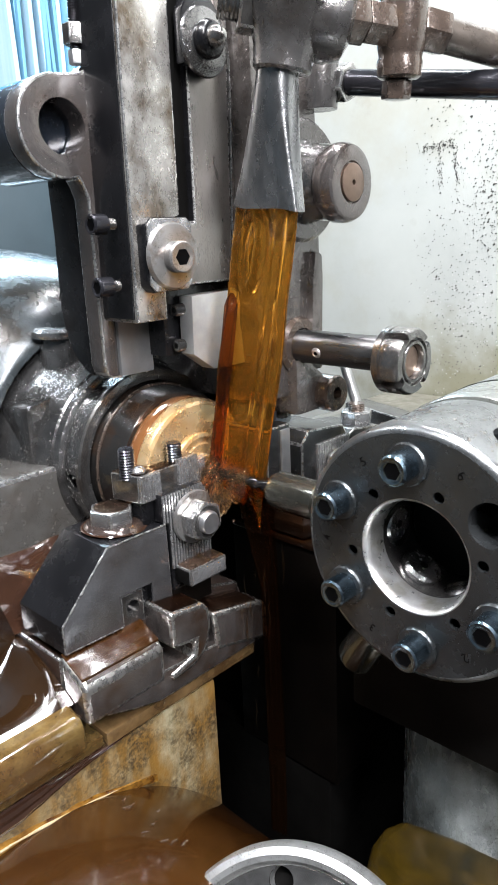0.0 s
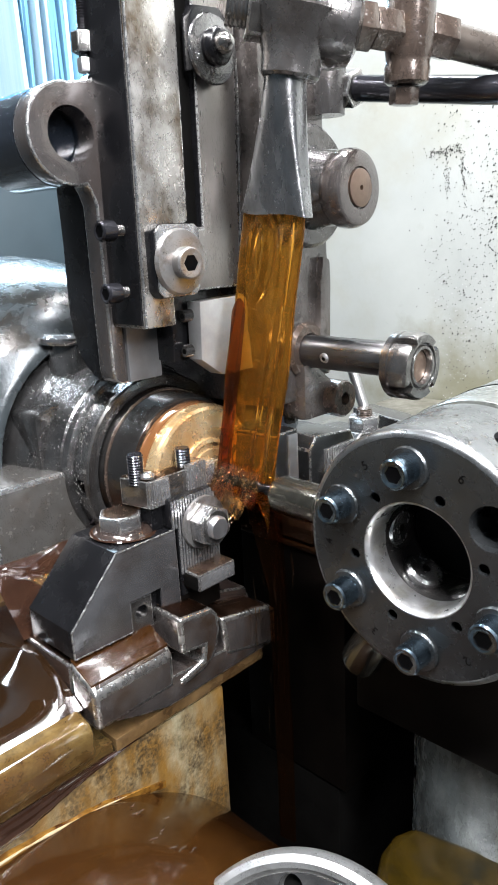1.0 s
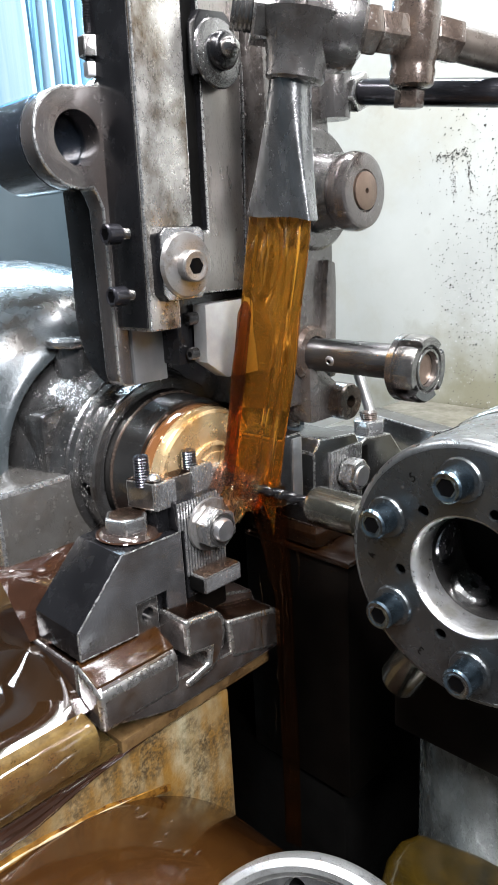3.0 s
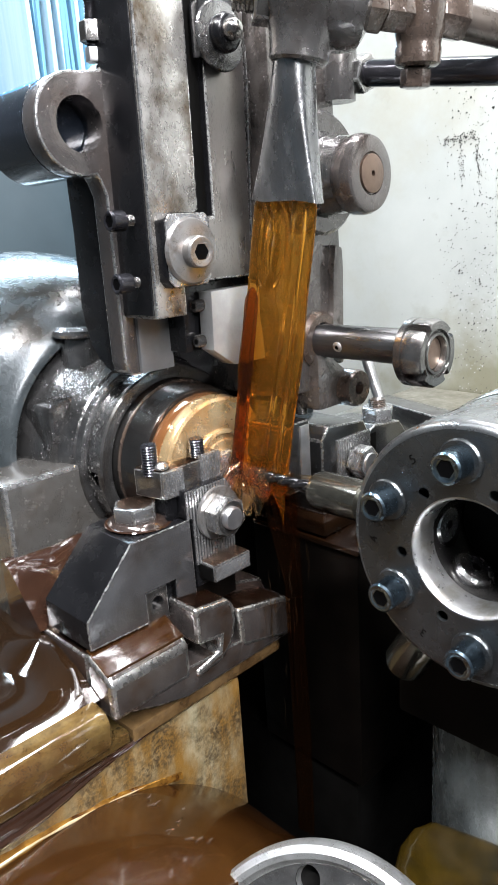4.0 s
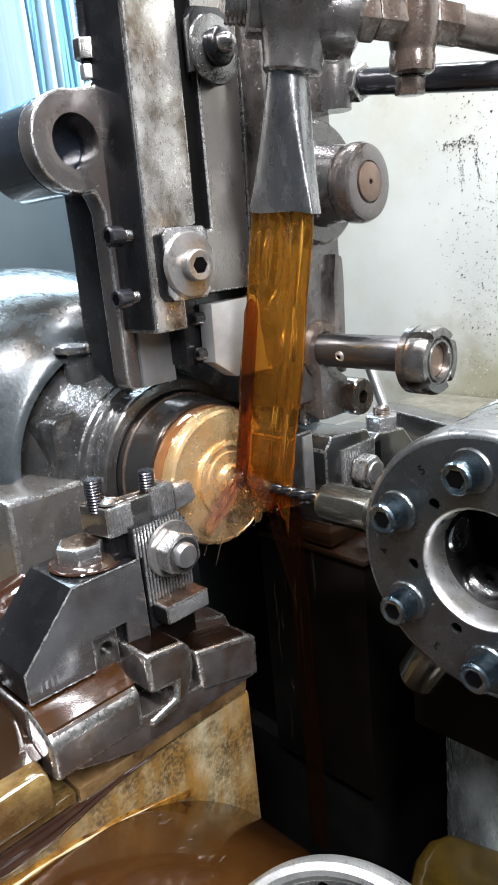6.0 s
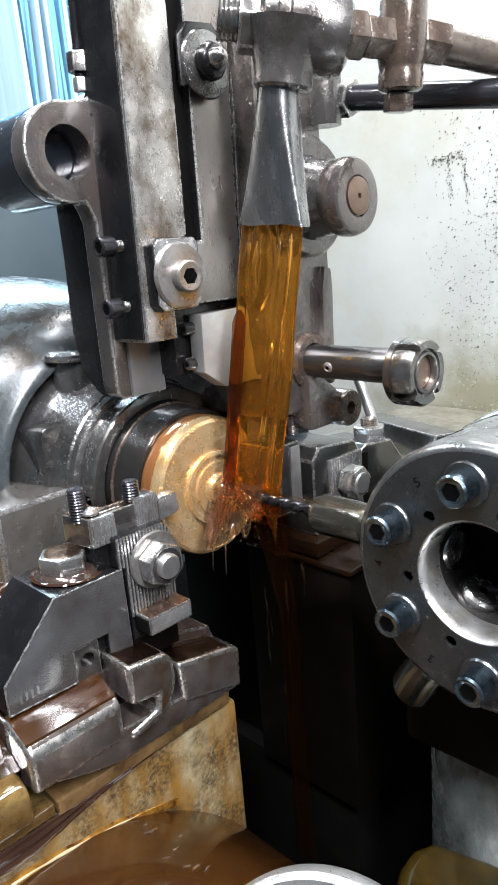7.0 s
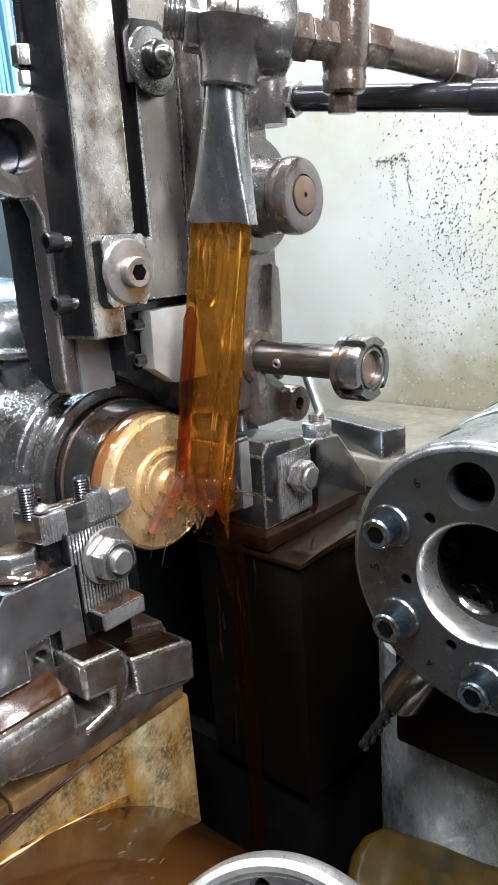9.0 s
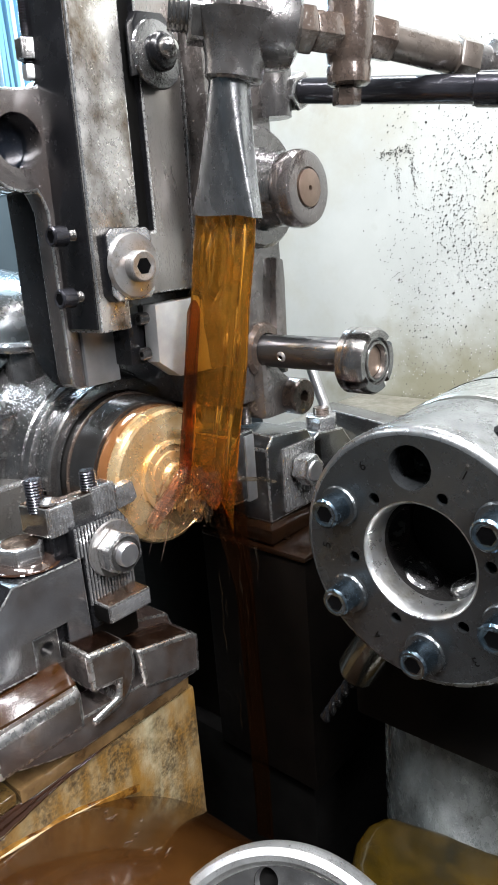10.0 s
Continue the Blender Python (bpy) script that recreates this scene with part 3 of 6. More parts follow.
for lo, hi in zip(rows, rows[1:]):
    for i in range(6):
        b.faces.new((lo[i], lo[(i + 1) % 6], hi[(i + 1) % 6], hi[i]))
b.faces.new(rows[0])
b.faces.new(rows[-1])
line_pts, line_r = [], []
for k in range(140):
    y = -0.58 + 0.0031 * k
    foot = -0.2045 - 0.030 * max(0.0, (y + 0.26) / 0.155) ** 1.7
    line_pts.append((-0.2030 + 0.0006 * noise.noise((y * 70, 2.2, 0.0)), y, foot + 0.0004))
    line_r.append(max(0.0003, 0.0011 + 0.0007 * noise.noise((y * 45, 5.2, 0.0)) - 0.0010 * max(0.0, (y + 0.22) / 0.07)))
structure("oil_line", b, OIL_GOLD, "golden film of oil along the foot of the bed", "oil film")
b = bmesh.new()
rows = []
for k in range(181):
    y = -0.62 + 0.00275 * k
    fade = min(1.0, max(0.0, (-0.125 - y) / 0.11))
    low = -0.1785 - 0.0165 * fade ** 1.3 * (1 + 0.22 * noise.noise((y * 26, 3.3, 0.0)) + 0.12 * noise.noise((y * 90, 8.1, 0.0)))
    rows.append([])
    for i in range(17):
        f = i / 16
        ridge = 0.0016 * math.exp(-((f - 0.30 - 0.05 * math.sin(y * 21)) / 0.07) ** 2) + 0.0020 * math.exp(-((f - 0.72 - 0.06 * math.sin(y * 16 + 1)) / 0.08) ** 2)
        rows[-1].append(b.verts.new((-0.2049 + (0.0007 * math.sin(math.pi * f) ** 0.5 if 0 < i < 16 else -0.0006) + ridge * fade * (0 < i < 16), y, -0.1768 + (low + 0.1768) * f)))
for lo, hi in zip(rows, rows[1:]):
    for i in range(16):
        b.faces.new((lo[i], lo[i + 1], hi[i + 1], hi[i]))
for f in b.faces:
    f.smooth = True
structure("oil_run", b, OIL_FILM, "brown oil running along the side of the bed", "oil film")
rng = random.Random(44)
tray_things = []
for k in range(60):
    y = rng.uniform(-0.36, -0.14)
    x = rng.uniform(-0.198, -0.10)
    z = float(np.interp(y, (-0.8, -0.25, -0.185, -0.145), (-0.203, -0.207, -0.213, -0.222))) + 0.0002
    tray_things.append((x, y, z, rng.uniform(0.003, 0.010), rng.uniform(-0.5, 0.3)))
# oily bed and sump painted near black for the shadow they lie in
structure("bed_rear", box(-0.75, -0.162, 0.072, 0.56, FLOOR, -0.34, 0.004), DARK_AND_SHADE, "oily rear part of the machine bed, painted black as shade", "machine bed")
structure("bed_right", box(-0.13, 0.7, 0.16, 0.56, FLOOR, -0.145, 0.004), DARK_AND_SHADE, "oily bed under the turret slide, painted black as shade", "machine bed")
structure("sump_floor", box(-0.75, 0.7, -0.8, 0.56, FLOOR, FLOOR + 0.3, 0.004), DARK_AND_SHADE, "oil sump under the machine, painted black as shade", "sump")
turn = Matrix.Translation((0.0, 0.03, 0)) @ Matrix.Rotation(radians(23), 4, "Z")
structure("bed_wall", prism([(-0.058 + 0.09 * (1 - math.cos(q)), -0.09 * math.sin(q) + 0.09) for q in (0.0, 0.26, 0.52, 0.79, 1.05, 1.31, 1.571)] + [(0.4, 0.0), (0.4, 0.12), (-0.058, 0.12)], "z", -0.6, -0.13, 0.0), CAST_GREY, "grey casting wall below the turret slide", "bed wall").matrix_world = turn
structure("oil_shelf", prism([(0.4, 0.01), (-0.046, 0.01), (-0.060, -0.006), (-0.066, -0.026), (-0.066, -0.050), (-0.058, -0.078), (-0.044, -0.10), (0.4, -0.10)], "z", -0.36, -0.272, 0.010, segments=4), OIL_OLIVE, "ledge below the bed wall flooded with olive-yellow oil", "oil ledge").matrix_world = turn @ Matrix.Translation((-0.05, 0, -0.272)) @ Matrix.Rotation(radians(9), 4, "Y") @ Matrix.Translation((0.05, 0, 0.272))
structure("way_cover", prism([(-0.40, 0.30), (-0.20, 0.285), (-0.13, 0.36), (-0.13, 0.555), (-0.40, 0.555)], "z", -0.10, -0.055, 0.004), CAST_BEIGE, "beige painted cover of the rear ways", "cover")
structure("window_1", box(-3.0, -2.97, 0.5, 2.4, 1.2, 2.65, 0.0), PLASTER, "workshop window reveal", "window")

# specks of swarf stuck to the guard
rng = random.Random(5)
b = bmesh.new()


def flake(x, z, size, ang, squash):
    r = []
    for k in range(5):
        q = 2 * math.pi * k / 5
        u, v = size * math.cos(q) * rng.uniform(0.6, 1.1), size * squash * math.sin(q) * rng.uniform(0.6, 1.1)
        r.append(b.verts.new((x + u * math.cos(ang) - v * math.sin(ang), 0.5594, z + u * math.sin(ang) + v * math.cos(ang))))
    tip = b.verts.new((x, 0.5594 - size * 0.5, z))
    for k in range(5):
        b.faces.new((r[k], r[(k + 1) % 5], tip))


for k in range(15000):
    x = -0.44 + 0.42 * rng.random() ** 0.7
    z = rng.uniform(-0.14, 0.42)
    dense = min(1.0, max(0.02, (x + 0.40) / 0.16)) * (0.3 + 0.7 * math.exp(-((z - 0.19) / 0.13) ** 2))
    if noise.noise((x * 11, z * 11, 3.0)) + 0.75 < rng.random() or rng.random() > dense * 0.8:
        continue
    flake(x, z, rng.uniform(0.0006, 0.0017) * (1.7 if rng.random() < 0.1 else 1), rng.uniform(0.3, 1.2), rng.uniform(0.3, 0.8))
for x0, z0, x1, z1, count in ((-0.40, 0.295, -0.345, 0.296, 10), (-0.362, 0.297, -0.315, 0.299, 150), (-0.335, 0.295, -0.330, 0.248, 60), (-0.312, 0.297, -0.305, 0.245, 80), (-0.306, 0.245, -0.305, 0.222, 6)):
    for k in range(count):
        f = rng.random()
        flake(x0 + (x1 - x0) * f + rng.gauss(0, 0.002), z0 + (z1 - z0) * f + rng.gauss(0, 0.0032), rng.uniform(0.0005, 0.0014), rng.uniform(0, 3), rng.uniform(0.5, 1))
tagged(part("wall_chips", b, CHIP_BLACK, None, "", 0), "black metal chips stuck to the pale guard panel", "chips", "", "stuff")
b = bmesh.new()
for k in range(700):
    flake(rng.uniform(-0.36, 0.05), -0.13 + 0.26 * rng.random() ** 1.3, rng.uniform(0.0007, 0.0016), rng.uniform(0, 3), rng.uniform(0.4, 0.9))
tagged(part("wall_glints", b, STEEL_BRIGHT, None, "", 0), "wet shiny metal chips on the lower guard panel", "chips", "", "stuff")

# ---- strip curtain beyond the headstock ----
# opaque strips; daylight shining through is painted in as paler blue
curtain = thing("strip_curtain", (-1.53, 0.5, 0.3), "glossy blue plastic strips on a steel rail, painted paler for daylight through them", "curtain")
for k in range(42):
    y0 = 0.425 + k * 0.0130 + rng.uniform(-0.003, 0.003)
    w, tilt = rng.uniform(0.006, 0.012), rng.uniform(-0.012, 0.012)
    xo = -1.2 + rng.uniform(-0.012, 0.012)
    q = prism([(y0, 0.30), (y0 + w, 0.30), (y0 + w + tilt, 0.75), (y0 + tilt, 0.75)], "x", xo - 0.33, xo + 0.003, 0.0006, segments=1)
    part("strip", q, CURTAIN_BLUE if k % 3 else CURTAIN_DAYLIT, curtain)
part("rail", box(-1.55, -1.51, 0.36, 0.95, 0.745, 0.77, 0.002), STEEL_GREY, curtain)
for y0 in (0.365, 0.935):
    part("post", box(-1.54, -1.52, y0, y0 + 0.012, FLOOR, 0.746, 0.001), STEEL_GREY, curtain)
far = thing("far_cabinet", (-1.9, 0.6, FLOOR), "blue painted steel machine cabinet beside the wall", "cabinet")
part("body", box(-1.50, -1.13, 0.24, 1.0, FLOOR, 0.44, 0.01), CAB_BLUE, far)
part("top_panel", box(-1.75, -1.70, 0.35, 1.6, 0.30, 1.0, 0.01), CAB_SKY, far)
part("panel_stand", box(-1.74, -1.71, 0.4, 0.5, FLOOR, 0.31, 0.005), CAB_BLUE, far)

# ---- headstock ----
head = thing("headstock", (-0.5, 0.0, -0.18), "grey painted headstock casting with an oily bearing cap", "headstock")
part("shell", lathe([(0, 0), (0.192, 0), (0.192, 0.22), (0.189, 0.262), (0.181, 0.305), (0.169, 0.345), (0.155, 0.375), (0.140, 0.390), (0.127, 0.3985), (0.122, 0.4015), (0.1175, 0.4015), (0.1155, 0.399), (0.114, 0.385), (0, 0.385)], (-0.80, 0, AZ), (-0.4, 0, AZ), 96), CAST_SILVER, head, "silver-grey painted rounded shell with worn spots")
cap = part("bearing_cap", lathe([(0, 0), (0.112, 0), (0.110, 0.05), (0.102, 0.075), (0.098, 0.09), (0.088, 0.118), (0.084, 0.12), (0, 0.12)], (-0.455, 0, AZ), (-0.3, 0, AZ), 96), CAST_DARK, head, "black oily bearing cap")
part("boss", lathe([(0.034, 0), (0.028, 0.03), (0.024, 0.060), (0.023, 0.064), (0, 0.064)], (-0.392, -0.035, 0.045), (-0.392, -0.03, 0.12)), CAST_DARK, cap)
part("lug", prism([(-0.099, -0.01), (-0.099, 0.052), (-0.094, 0.0575), (-0.05, 0.066), (-0.03, -0.01)], "x", -0.405, -0.361, 0.004), CAST_DARK, cap)
plug = part("oil_plug", lathe([(0, 0), (0.023, 0), (0.024, 0.002), (0.024, 0.006), (0.02, 0.009), (0.0, 0.009)], (-0.394, -0.040, 0.109), (-0.394, -0.037, 0.16)), STEEL_GREY, head, "slotted steel plug")
cut(plug, [box(-0.44, -0.36, -0.042, -0.037, 0.1155, 0.14, 0)])
ledge = part("ledge", box(-0.75, -0.34, -0.161, 0.0, -0.178, 0.005, 0.004), CAST_LEDGE, head, "machined ledge under the bearing cap")
cut(ledge, [rod((-0.40, -0.13, -0.02), (-0.40, -0.13, 0.1), 0.008, 0, 20), rod((-0.43, -0.09, -0.02), (-0.43, -0.09, 0.1), 0.008, 0, 20)])
ring = part("ring_nut", drum(-0.340, -0.312, 0.083, 0.002, inner=0.0725), CAST_DARK, head, "slotted black ring nut")
cut(ring, [box(-0.345, -0.318, -0.10, -0.06, -0.010, 0.006, 0.0, turn=Matrix.Translation((0, 0, AZ)) @ Matrix.Rotation(radians(60 * k + 3), 4, "X") @ Matrix.Translation((0, 0, 0))) for k in range(6)])
part("ring_edge", lathe([(0.0815, 0), (0.0836, 0.0005), (0.0838, 0.0050), (0.0822, 0.0066), (0.0770, 0.0068), (0.0770, 0.0)], (-0.3185, 0, AZ), (0, 0, AZ), 96, closed=True), STEEL_OILY, ring, "wet bright edge of the ring nut")
part("thread_ring", lathe([(0.086, 0)] + [(0.092 - 0.0022 * (k % 2), 0.003 + 0.0024 * k) for k in range(9)] + [(0.086, 0.026)], (-0.366, 0, AZ), (0, 0, AZ), 72), CAST_DARK, head, "threaded black nose")

rng = random.Random(21)
b = bmesh.new()


def bead(c, n, r):
    m = axis_matrix(c, c + n)
    rings = [[b.verts.new(m @ Vector((q * r * math.cos(2 * math.pi * i / 7), q * r * math.sin(2 * math.pi * i / 7), hh * r))) for i in range(7)] for q, hh in ((1.0, 0.0), (0.75, 0.42))]
    top = b.verts.new(m @ Vector((0, 0, 0.6 * r)))
    for i in range(7):
        j = (i + 1) % 7
        b.faces.new((rings[0][i], rings[0][j], rings[1][j], rings[1][i]))
        b.faces.new((rings[1][i], rings[1][j], top))


for k in range(420):
    a = radians(rng.uniform(70, 215))
    x = rng.uniform(-0.385, -0.314)
    r = 0.0836 if x > -0.339 else 0.0925 if x > -0.366 else 0.103
    n = Vector((0, math.cos(a), math.sin(a)))
    bead(Vector((x, 0, AZ)) + n * (r - 0.0006), n, rng.uniform(0.0004, 0.0012) * (1.5 if rng.random() < 0.12 else 1.0))
for k in range(110):
    bead(Vector((-0.3612, rng.uniform(-0.095, -0.055), rng.uniform(0.008, 0.052))), Vector((1, 0, 0)), rng.uniform(0.0004, 0.0009))
tagged(part("oil_sheen", b, CAST_DARK_WET, head, "", 60), kind="stuff")

# ---- spindle and work ----
chuck = thing("collet_chuck", (-0.29, 0, AZ), "dark oily spinning collet chuck on the spindle", "chuck")
part("body", lathe([(0, 0), (0.072, 0), (0.072, 0.012), (0.0705, 0.014), (0.0705, 0.018), (0.0695, 0.02), (0.068, 0.052), (0.066, 0.056), (0, 0.056)], (-0.33, 0, AZ), (0, 0, AZ), 96), CHUCK_MAT, chuck, "black oil-wet chuck body")
part("front_ring", drum(-0.306, -0.303, 0.0712, 0.0008), RUST_BROWN, chuck)
work = thing("workpiece", (-0.26, 0, AZ), "spinning turned brass-coloured workpiece wet with oil", "workpiece")
part("disc", lathe([(0, 0), (0.062, 0), (0.0625, 0.019), (0.0605, 0.0228), (0.0575, 0.0242), (0.0572, 0.0238), (0.034, 0.0252), (0, 0.0252)], (-0.274, 0, AZ), (0, 0, AZ), 120), WORK_BRASS, work)
part("rim", lathe([(0.0628, 0.001), (0.0634, 0.003), (0.0634, 0.012), (0.0630, 0.014)], (-0.274, 0, AZ), (0, 0, AZ), 96, closed=True), OIL_RIM, work, "brown oil film on the rim")
part("hub", lathe([(0.0, 0.024), (0.033, 0.0248), (0.0325, 0.0285), (0.0295, 0.0292), (0.029, 0.0275), (0.024, 0.0280), (0.0235, 0.030), (0.014, 0.0305), (0.012, 0.036), (0, 0.037)], (-0.274, 0, AZ), (0, 0, AZ), 96), WORK_BRASS, work, "stepped brass-coloured hub")

# ---- vertical cut-off slide ----
vs = thing("cutoff_slide", (-0.28, 0.0, 0.09), "vertical cut-off tool slide of worn steel plates above the spindle", "tool slide")
eye_pts = [(-0.083 + 0.036 * math.cos(radians(q)), 0.276 + 0.036 * math.sin(radians(q))) for q in range(85, 290, 10)]
body_pts = eye_pts + [(-0.0705, 0.236), (-0.067, 0.226), (-0.0675, 0.098), (-0.0655, 0.089), (-0.0605, 0.0855), (-0.019, 0.0855), (-0.02, 0.320), (-0.056, 0.320), (-0.062, 0.314)]
arm = part("bracket", prism(body_pts, "x", -0.300, -0.2805, 0.0018), BRACKET_MAT, vs, "dark oily bracket with a bored eye")
cut(arm, [rod((-0.4, -0.083, 0.276), (-0.2, -0.083, 0.276), 0.0195, 0.0, 48)])
tube = part("eye_tube", lathe([(0.0196, 0), (0.0345, 0), (0.036, 0.002), (0.036, 0.062), (0.0196, 0.062)], (-0.362, -0.083, 0.276), (0, -0.083, 0.276), 64, closed=True), TUBE_WET, vs, "oil-wet tubular eye")
# added plug that darkens the eye as its inner shade
part("eye_bore_shade", rod((-0.350, -0.083, 0.276), (-0.306, -0.083, 0.276), 0.0194, 0.0005), TUBE_WET, vs, "dark plug added for the shade in the bore")
# web coloured black for the shade on the bracket's -y side
part("web", prism([(-0.301, 0.0862), (-0.312, 0.0905), (-0.322, 0.098), (-0.330, 0.1085), (-0.3362, 0.124), (-0.339, 0.140), (-0.3385, 0.165), (-0.337, 0.20), (-0.338, 0.252), (-0.301, 0.252)], "y", -0.0655, -0.03, 0.0015), BLACK_AND_SHADE, vs, "web of the bracket, painted black as its unlit side")
part("shoe", box(-0.2815, -0.2770, -0.0535, -0.0195, 0.0865, 0.142, 0.001), SHOE_STEEL, vs, "satin steel shoe")
rng = random.Random(17)
for k in range(34):
    y0, z0 = rng.uniform(-0.118, -0.03), rng.uniform(0.235, 0.312)
    if math.hypot(y0 + 0.083, z0 - 0.276) < 0.0215 or math.hypot(y0 + 0.083, z0 - 0.276) > 0.034 and y0 < -0.06:
        continue
    r0 = rng.uniform(0.0005, 0.0011)
    part("oil_drop", lathe([(r0, 0), (0.8 * r0, 0.5 * r0), (0, 0.75 * r0)], (-0.2806, y0, z0), (0, y0, z0), 8), OIL_CLEAR, arm, "clear drop of oil")
lp = part("left_plate", prism([(-0.0615, 0.133), (-0.031, 0.133), (-0.031, 0.205), (-0.0115, 0.212), (-0.0090, 0.45), (-0.0555, 0.45)], "x", -0.285, -0.240, 0.0016), STEEL_WORN, vs, "stained ground steel plate")
# thin black sheet paints the plate's unlit side
part("plate_side", prism([(-0.0632, 0.136), (-0.0615, 0.136), (-0.0556, 0.45), (-0.0573, 0.45)], "x", -0.284, -0.2425, 0.0005), BLACK_AND_SHADE, vs, "side of the plate, painted black as unlit")
# backing, slot wall and filler are blackened to paint the slot's shade
part("backing", box(-0.30, -0.269, -0.030, 0.07, 0.15, 0.45, 0.001), BLACK_AND_SHADE, vs, "backing plate in the slot, painted black as shade")
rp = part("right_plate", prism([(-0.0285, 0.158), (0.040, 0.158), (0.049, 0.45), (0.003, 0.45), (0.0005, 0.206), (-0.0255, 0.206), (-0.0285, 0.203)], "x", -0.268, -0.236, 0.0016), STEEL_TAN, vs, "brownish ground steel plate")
part("slot_side", prism([(-0.0001, 0.2075), (0.0004, 0.2075), (0.0029, 0.45), (0.0024, 0.45)], "x", -0.268, -0.2372, 0.0), BLACK_AND_SHADE, vs, "side of the slot, painted black as shade")
part("slot_shade", prism([(-0.0113, 0.211), (0.0003, 0.208), (0.0028, 0.45), (-0.0088, 0.45)], "x", -0.268, -0.2425, 0.0003), DARK_AND_SHADE, vs, "dark sheet painted for the shade between the plates")
part("right_strip", prism([(0.0415, 0.158), (0.075, 0.16), (0.082, 0.335), (0.075, 0.342), (0.058, 0.342), (0.0495, 0.335)], "x", -0.268, -0.238, 0.0018), BRACKET_MAT, vs, "narrow clamping strip")
socket_screw("strip_screw", (-0.245, 0.066, 0.326), (-0.2345, 0.066, 0.326), 0.008, 0.004, STEEL_OILY, vs)
# black body gives the pad its shaded sides, the face stays steel
part("clamp_pad", prism([(-0.0555, 0.161), (-0.0505, 0.1555), (-0.0175, 0.1555), (-0.0125, 0.161), (-0.0105, 0.206), (-0.0155, 0.2105), (-0.0505, 0.2105), (-0.0555, 0.205)], "x", -0.246, -0.2300, 0.0018), BLACK_AND_SHADE, vs, "rounded clamp pad, painted black for its unlit sides")
part("pad_face", prism([(-0.0548, 0.1615), (-0.0502, 0.1562), (-0.0178, 0.1562), (-0.0132, 0.1615), (-0.0112, 0.2055), (-0.0158, 0.2098), (-0.0502, 0.2098), (-0.0548, 0.2045)], "x", -0.2299, -0.2280, 0.0008), STEEL_SATIN, vs, "satin steel face of the clamp pad, lighter than its painted sides")
wash = part("washer", lathe([(0.009, 0), (0.0245, 0), (0.025, 0.001), (0.0235, 0.004), (0.013, 0.0065), (0.009, 0.0065)], (-0.2279, -0.0335, 0.182), (0, -0.0335, 0.182), 56, closed=True), WASH_MAT, vs, "bright dished washer")
socket_screw("screw_head", (-0.2245, -0.0345, 0.1815), (-0.2115, -0.0358, 0.1812), 0.0118, 0.0066, WASH_MAT, vs, "bright socket head screw")
part("upper_pad", prism([(-0.007, 0.318), (-0.007, 0.354), (-0.002, 0.362), (0.024, 0.364), (0.034, 0.354), (0.034, 0.318)], "x", -0.2385, -0.229, 0.0018), BLACK_AND_SHADE, vs, "rounded clamp pad")
part("upper_washer", lathe([(0.0, 0), (0.0240, 0), (0.0245, 0.001), (0.0235, 0.0028), (0.015, 0.005), (0, 0.005)], (-0.2295, 0.0140, 0.3340), (0, 0.0140, 0.3340), 56), CAST_DARK, vs, "dark dished washer")
nut_up = part("dome_nut", lathe([(0.0, 0), (0.0135, 0), (0.0135, 0.006), (0.0115, 0.009), (0.009, 0.010), (0, 0.010)], (-0.2255, 0.0125, 0.3345), (0, 0.0125, 0.3345), 40), BLACK_AND_SHADE, vs, "black dome nut")
part("stud", lathe([(0.0075, 0), (0.0075, 0.004), (0.006, 0.008), (0.003, 0.0105), (0, 0.011)], (-0.2155, 0.0115, 0.3350), (0, 0.0115, 0.3350), 28), STEEL_OILY, nut_up)
for z in (0.206, 0.1605):
    cs = socket_screw("cap_screw", (-0.258, -0.0712, z + 0.001), (-0.258, -0.0835, z + 0.001), 0.0076, 0.0048, STEEL_BLACK, vs, "oily socket head screw")
    part("shank", thread((-0.258, -0.0715, z + 0.001), (-0.258, -0.060, z + 0.001), 0.0042, 0.0014), STEEL_OILY, cs)
for z in (0.138, 0.109):
    st = part("set_screw", thread((-0.249, -0.017, z), (-0.249, 0.006, z), 0.0052, 0.0016), STEEL_OILY, vs, "steel set screw")
    part("socket", rod((-0.249, -0.0172, z), (-0.249, -0.0150, z), 0.0026, 0.0002, 6), DARK_AND_SHADE, st)
part("blade_holder", box(-0.285, -0.256, -0.022, 0.06, 0.10, 0.156, 0.001), BLACK_AND_SHADE, vs, "black blade holder")
part("parting_blade", prism([(-0.0095, 0.1018), (0.0130, 0.0860), (0.0800, 0.0866), (0.0880, 0.100), (0.0885, 0.1515), (-0.0080, 0.1490)], "x", -0.252, -0.236, 0.001), BLADE_STEEL, vs, "bright parting blade wet with oil")
adj = part("adjusting_screw", thread((-0.288, -0.060, 0.32), (-0.288, -0.056, 0.40), 0.0045, 0.0018), STEEL_BLACK, vs, "black adjusting screw")
part("lock_nut", hexagon((-0.288, -0.0597, 0.333), (-0.288, -0.0592, 0.347), 0.015, 0.001), STEEL_OILY, adj)
part("lower_nut", hexagon((-0.288, -0.0599, 0.320), (-0.288, -0.0597, 0.330), 0.010, 0.001), STEEL_BRIGHT, adj)

# ---- column, pin, rod ----
column = thing("column", (-0.3, 0.1, -0.2), "dark oily cast column behind the tool slide", "column")
part("body", prism([(0.05, 0.05), (0.129, 0.05), (0.130, 0.10), (0.136, 0.16), (0.132, 0.29), (0.12, 0.40), (0.05, 0.45)], "x", -0.42, -0.216, 0.004), CAST_GRIME, column)
part("leg", box(-0.42, -0.285, 0.09, 0.128, -0.34, 0.049, 0.003), SHADE_BLACK, column, "leg of the column, painted black as shade")
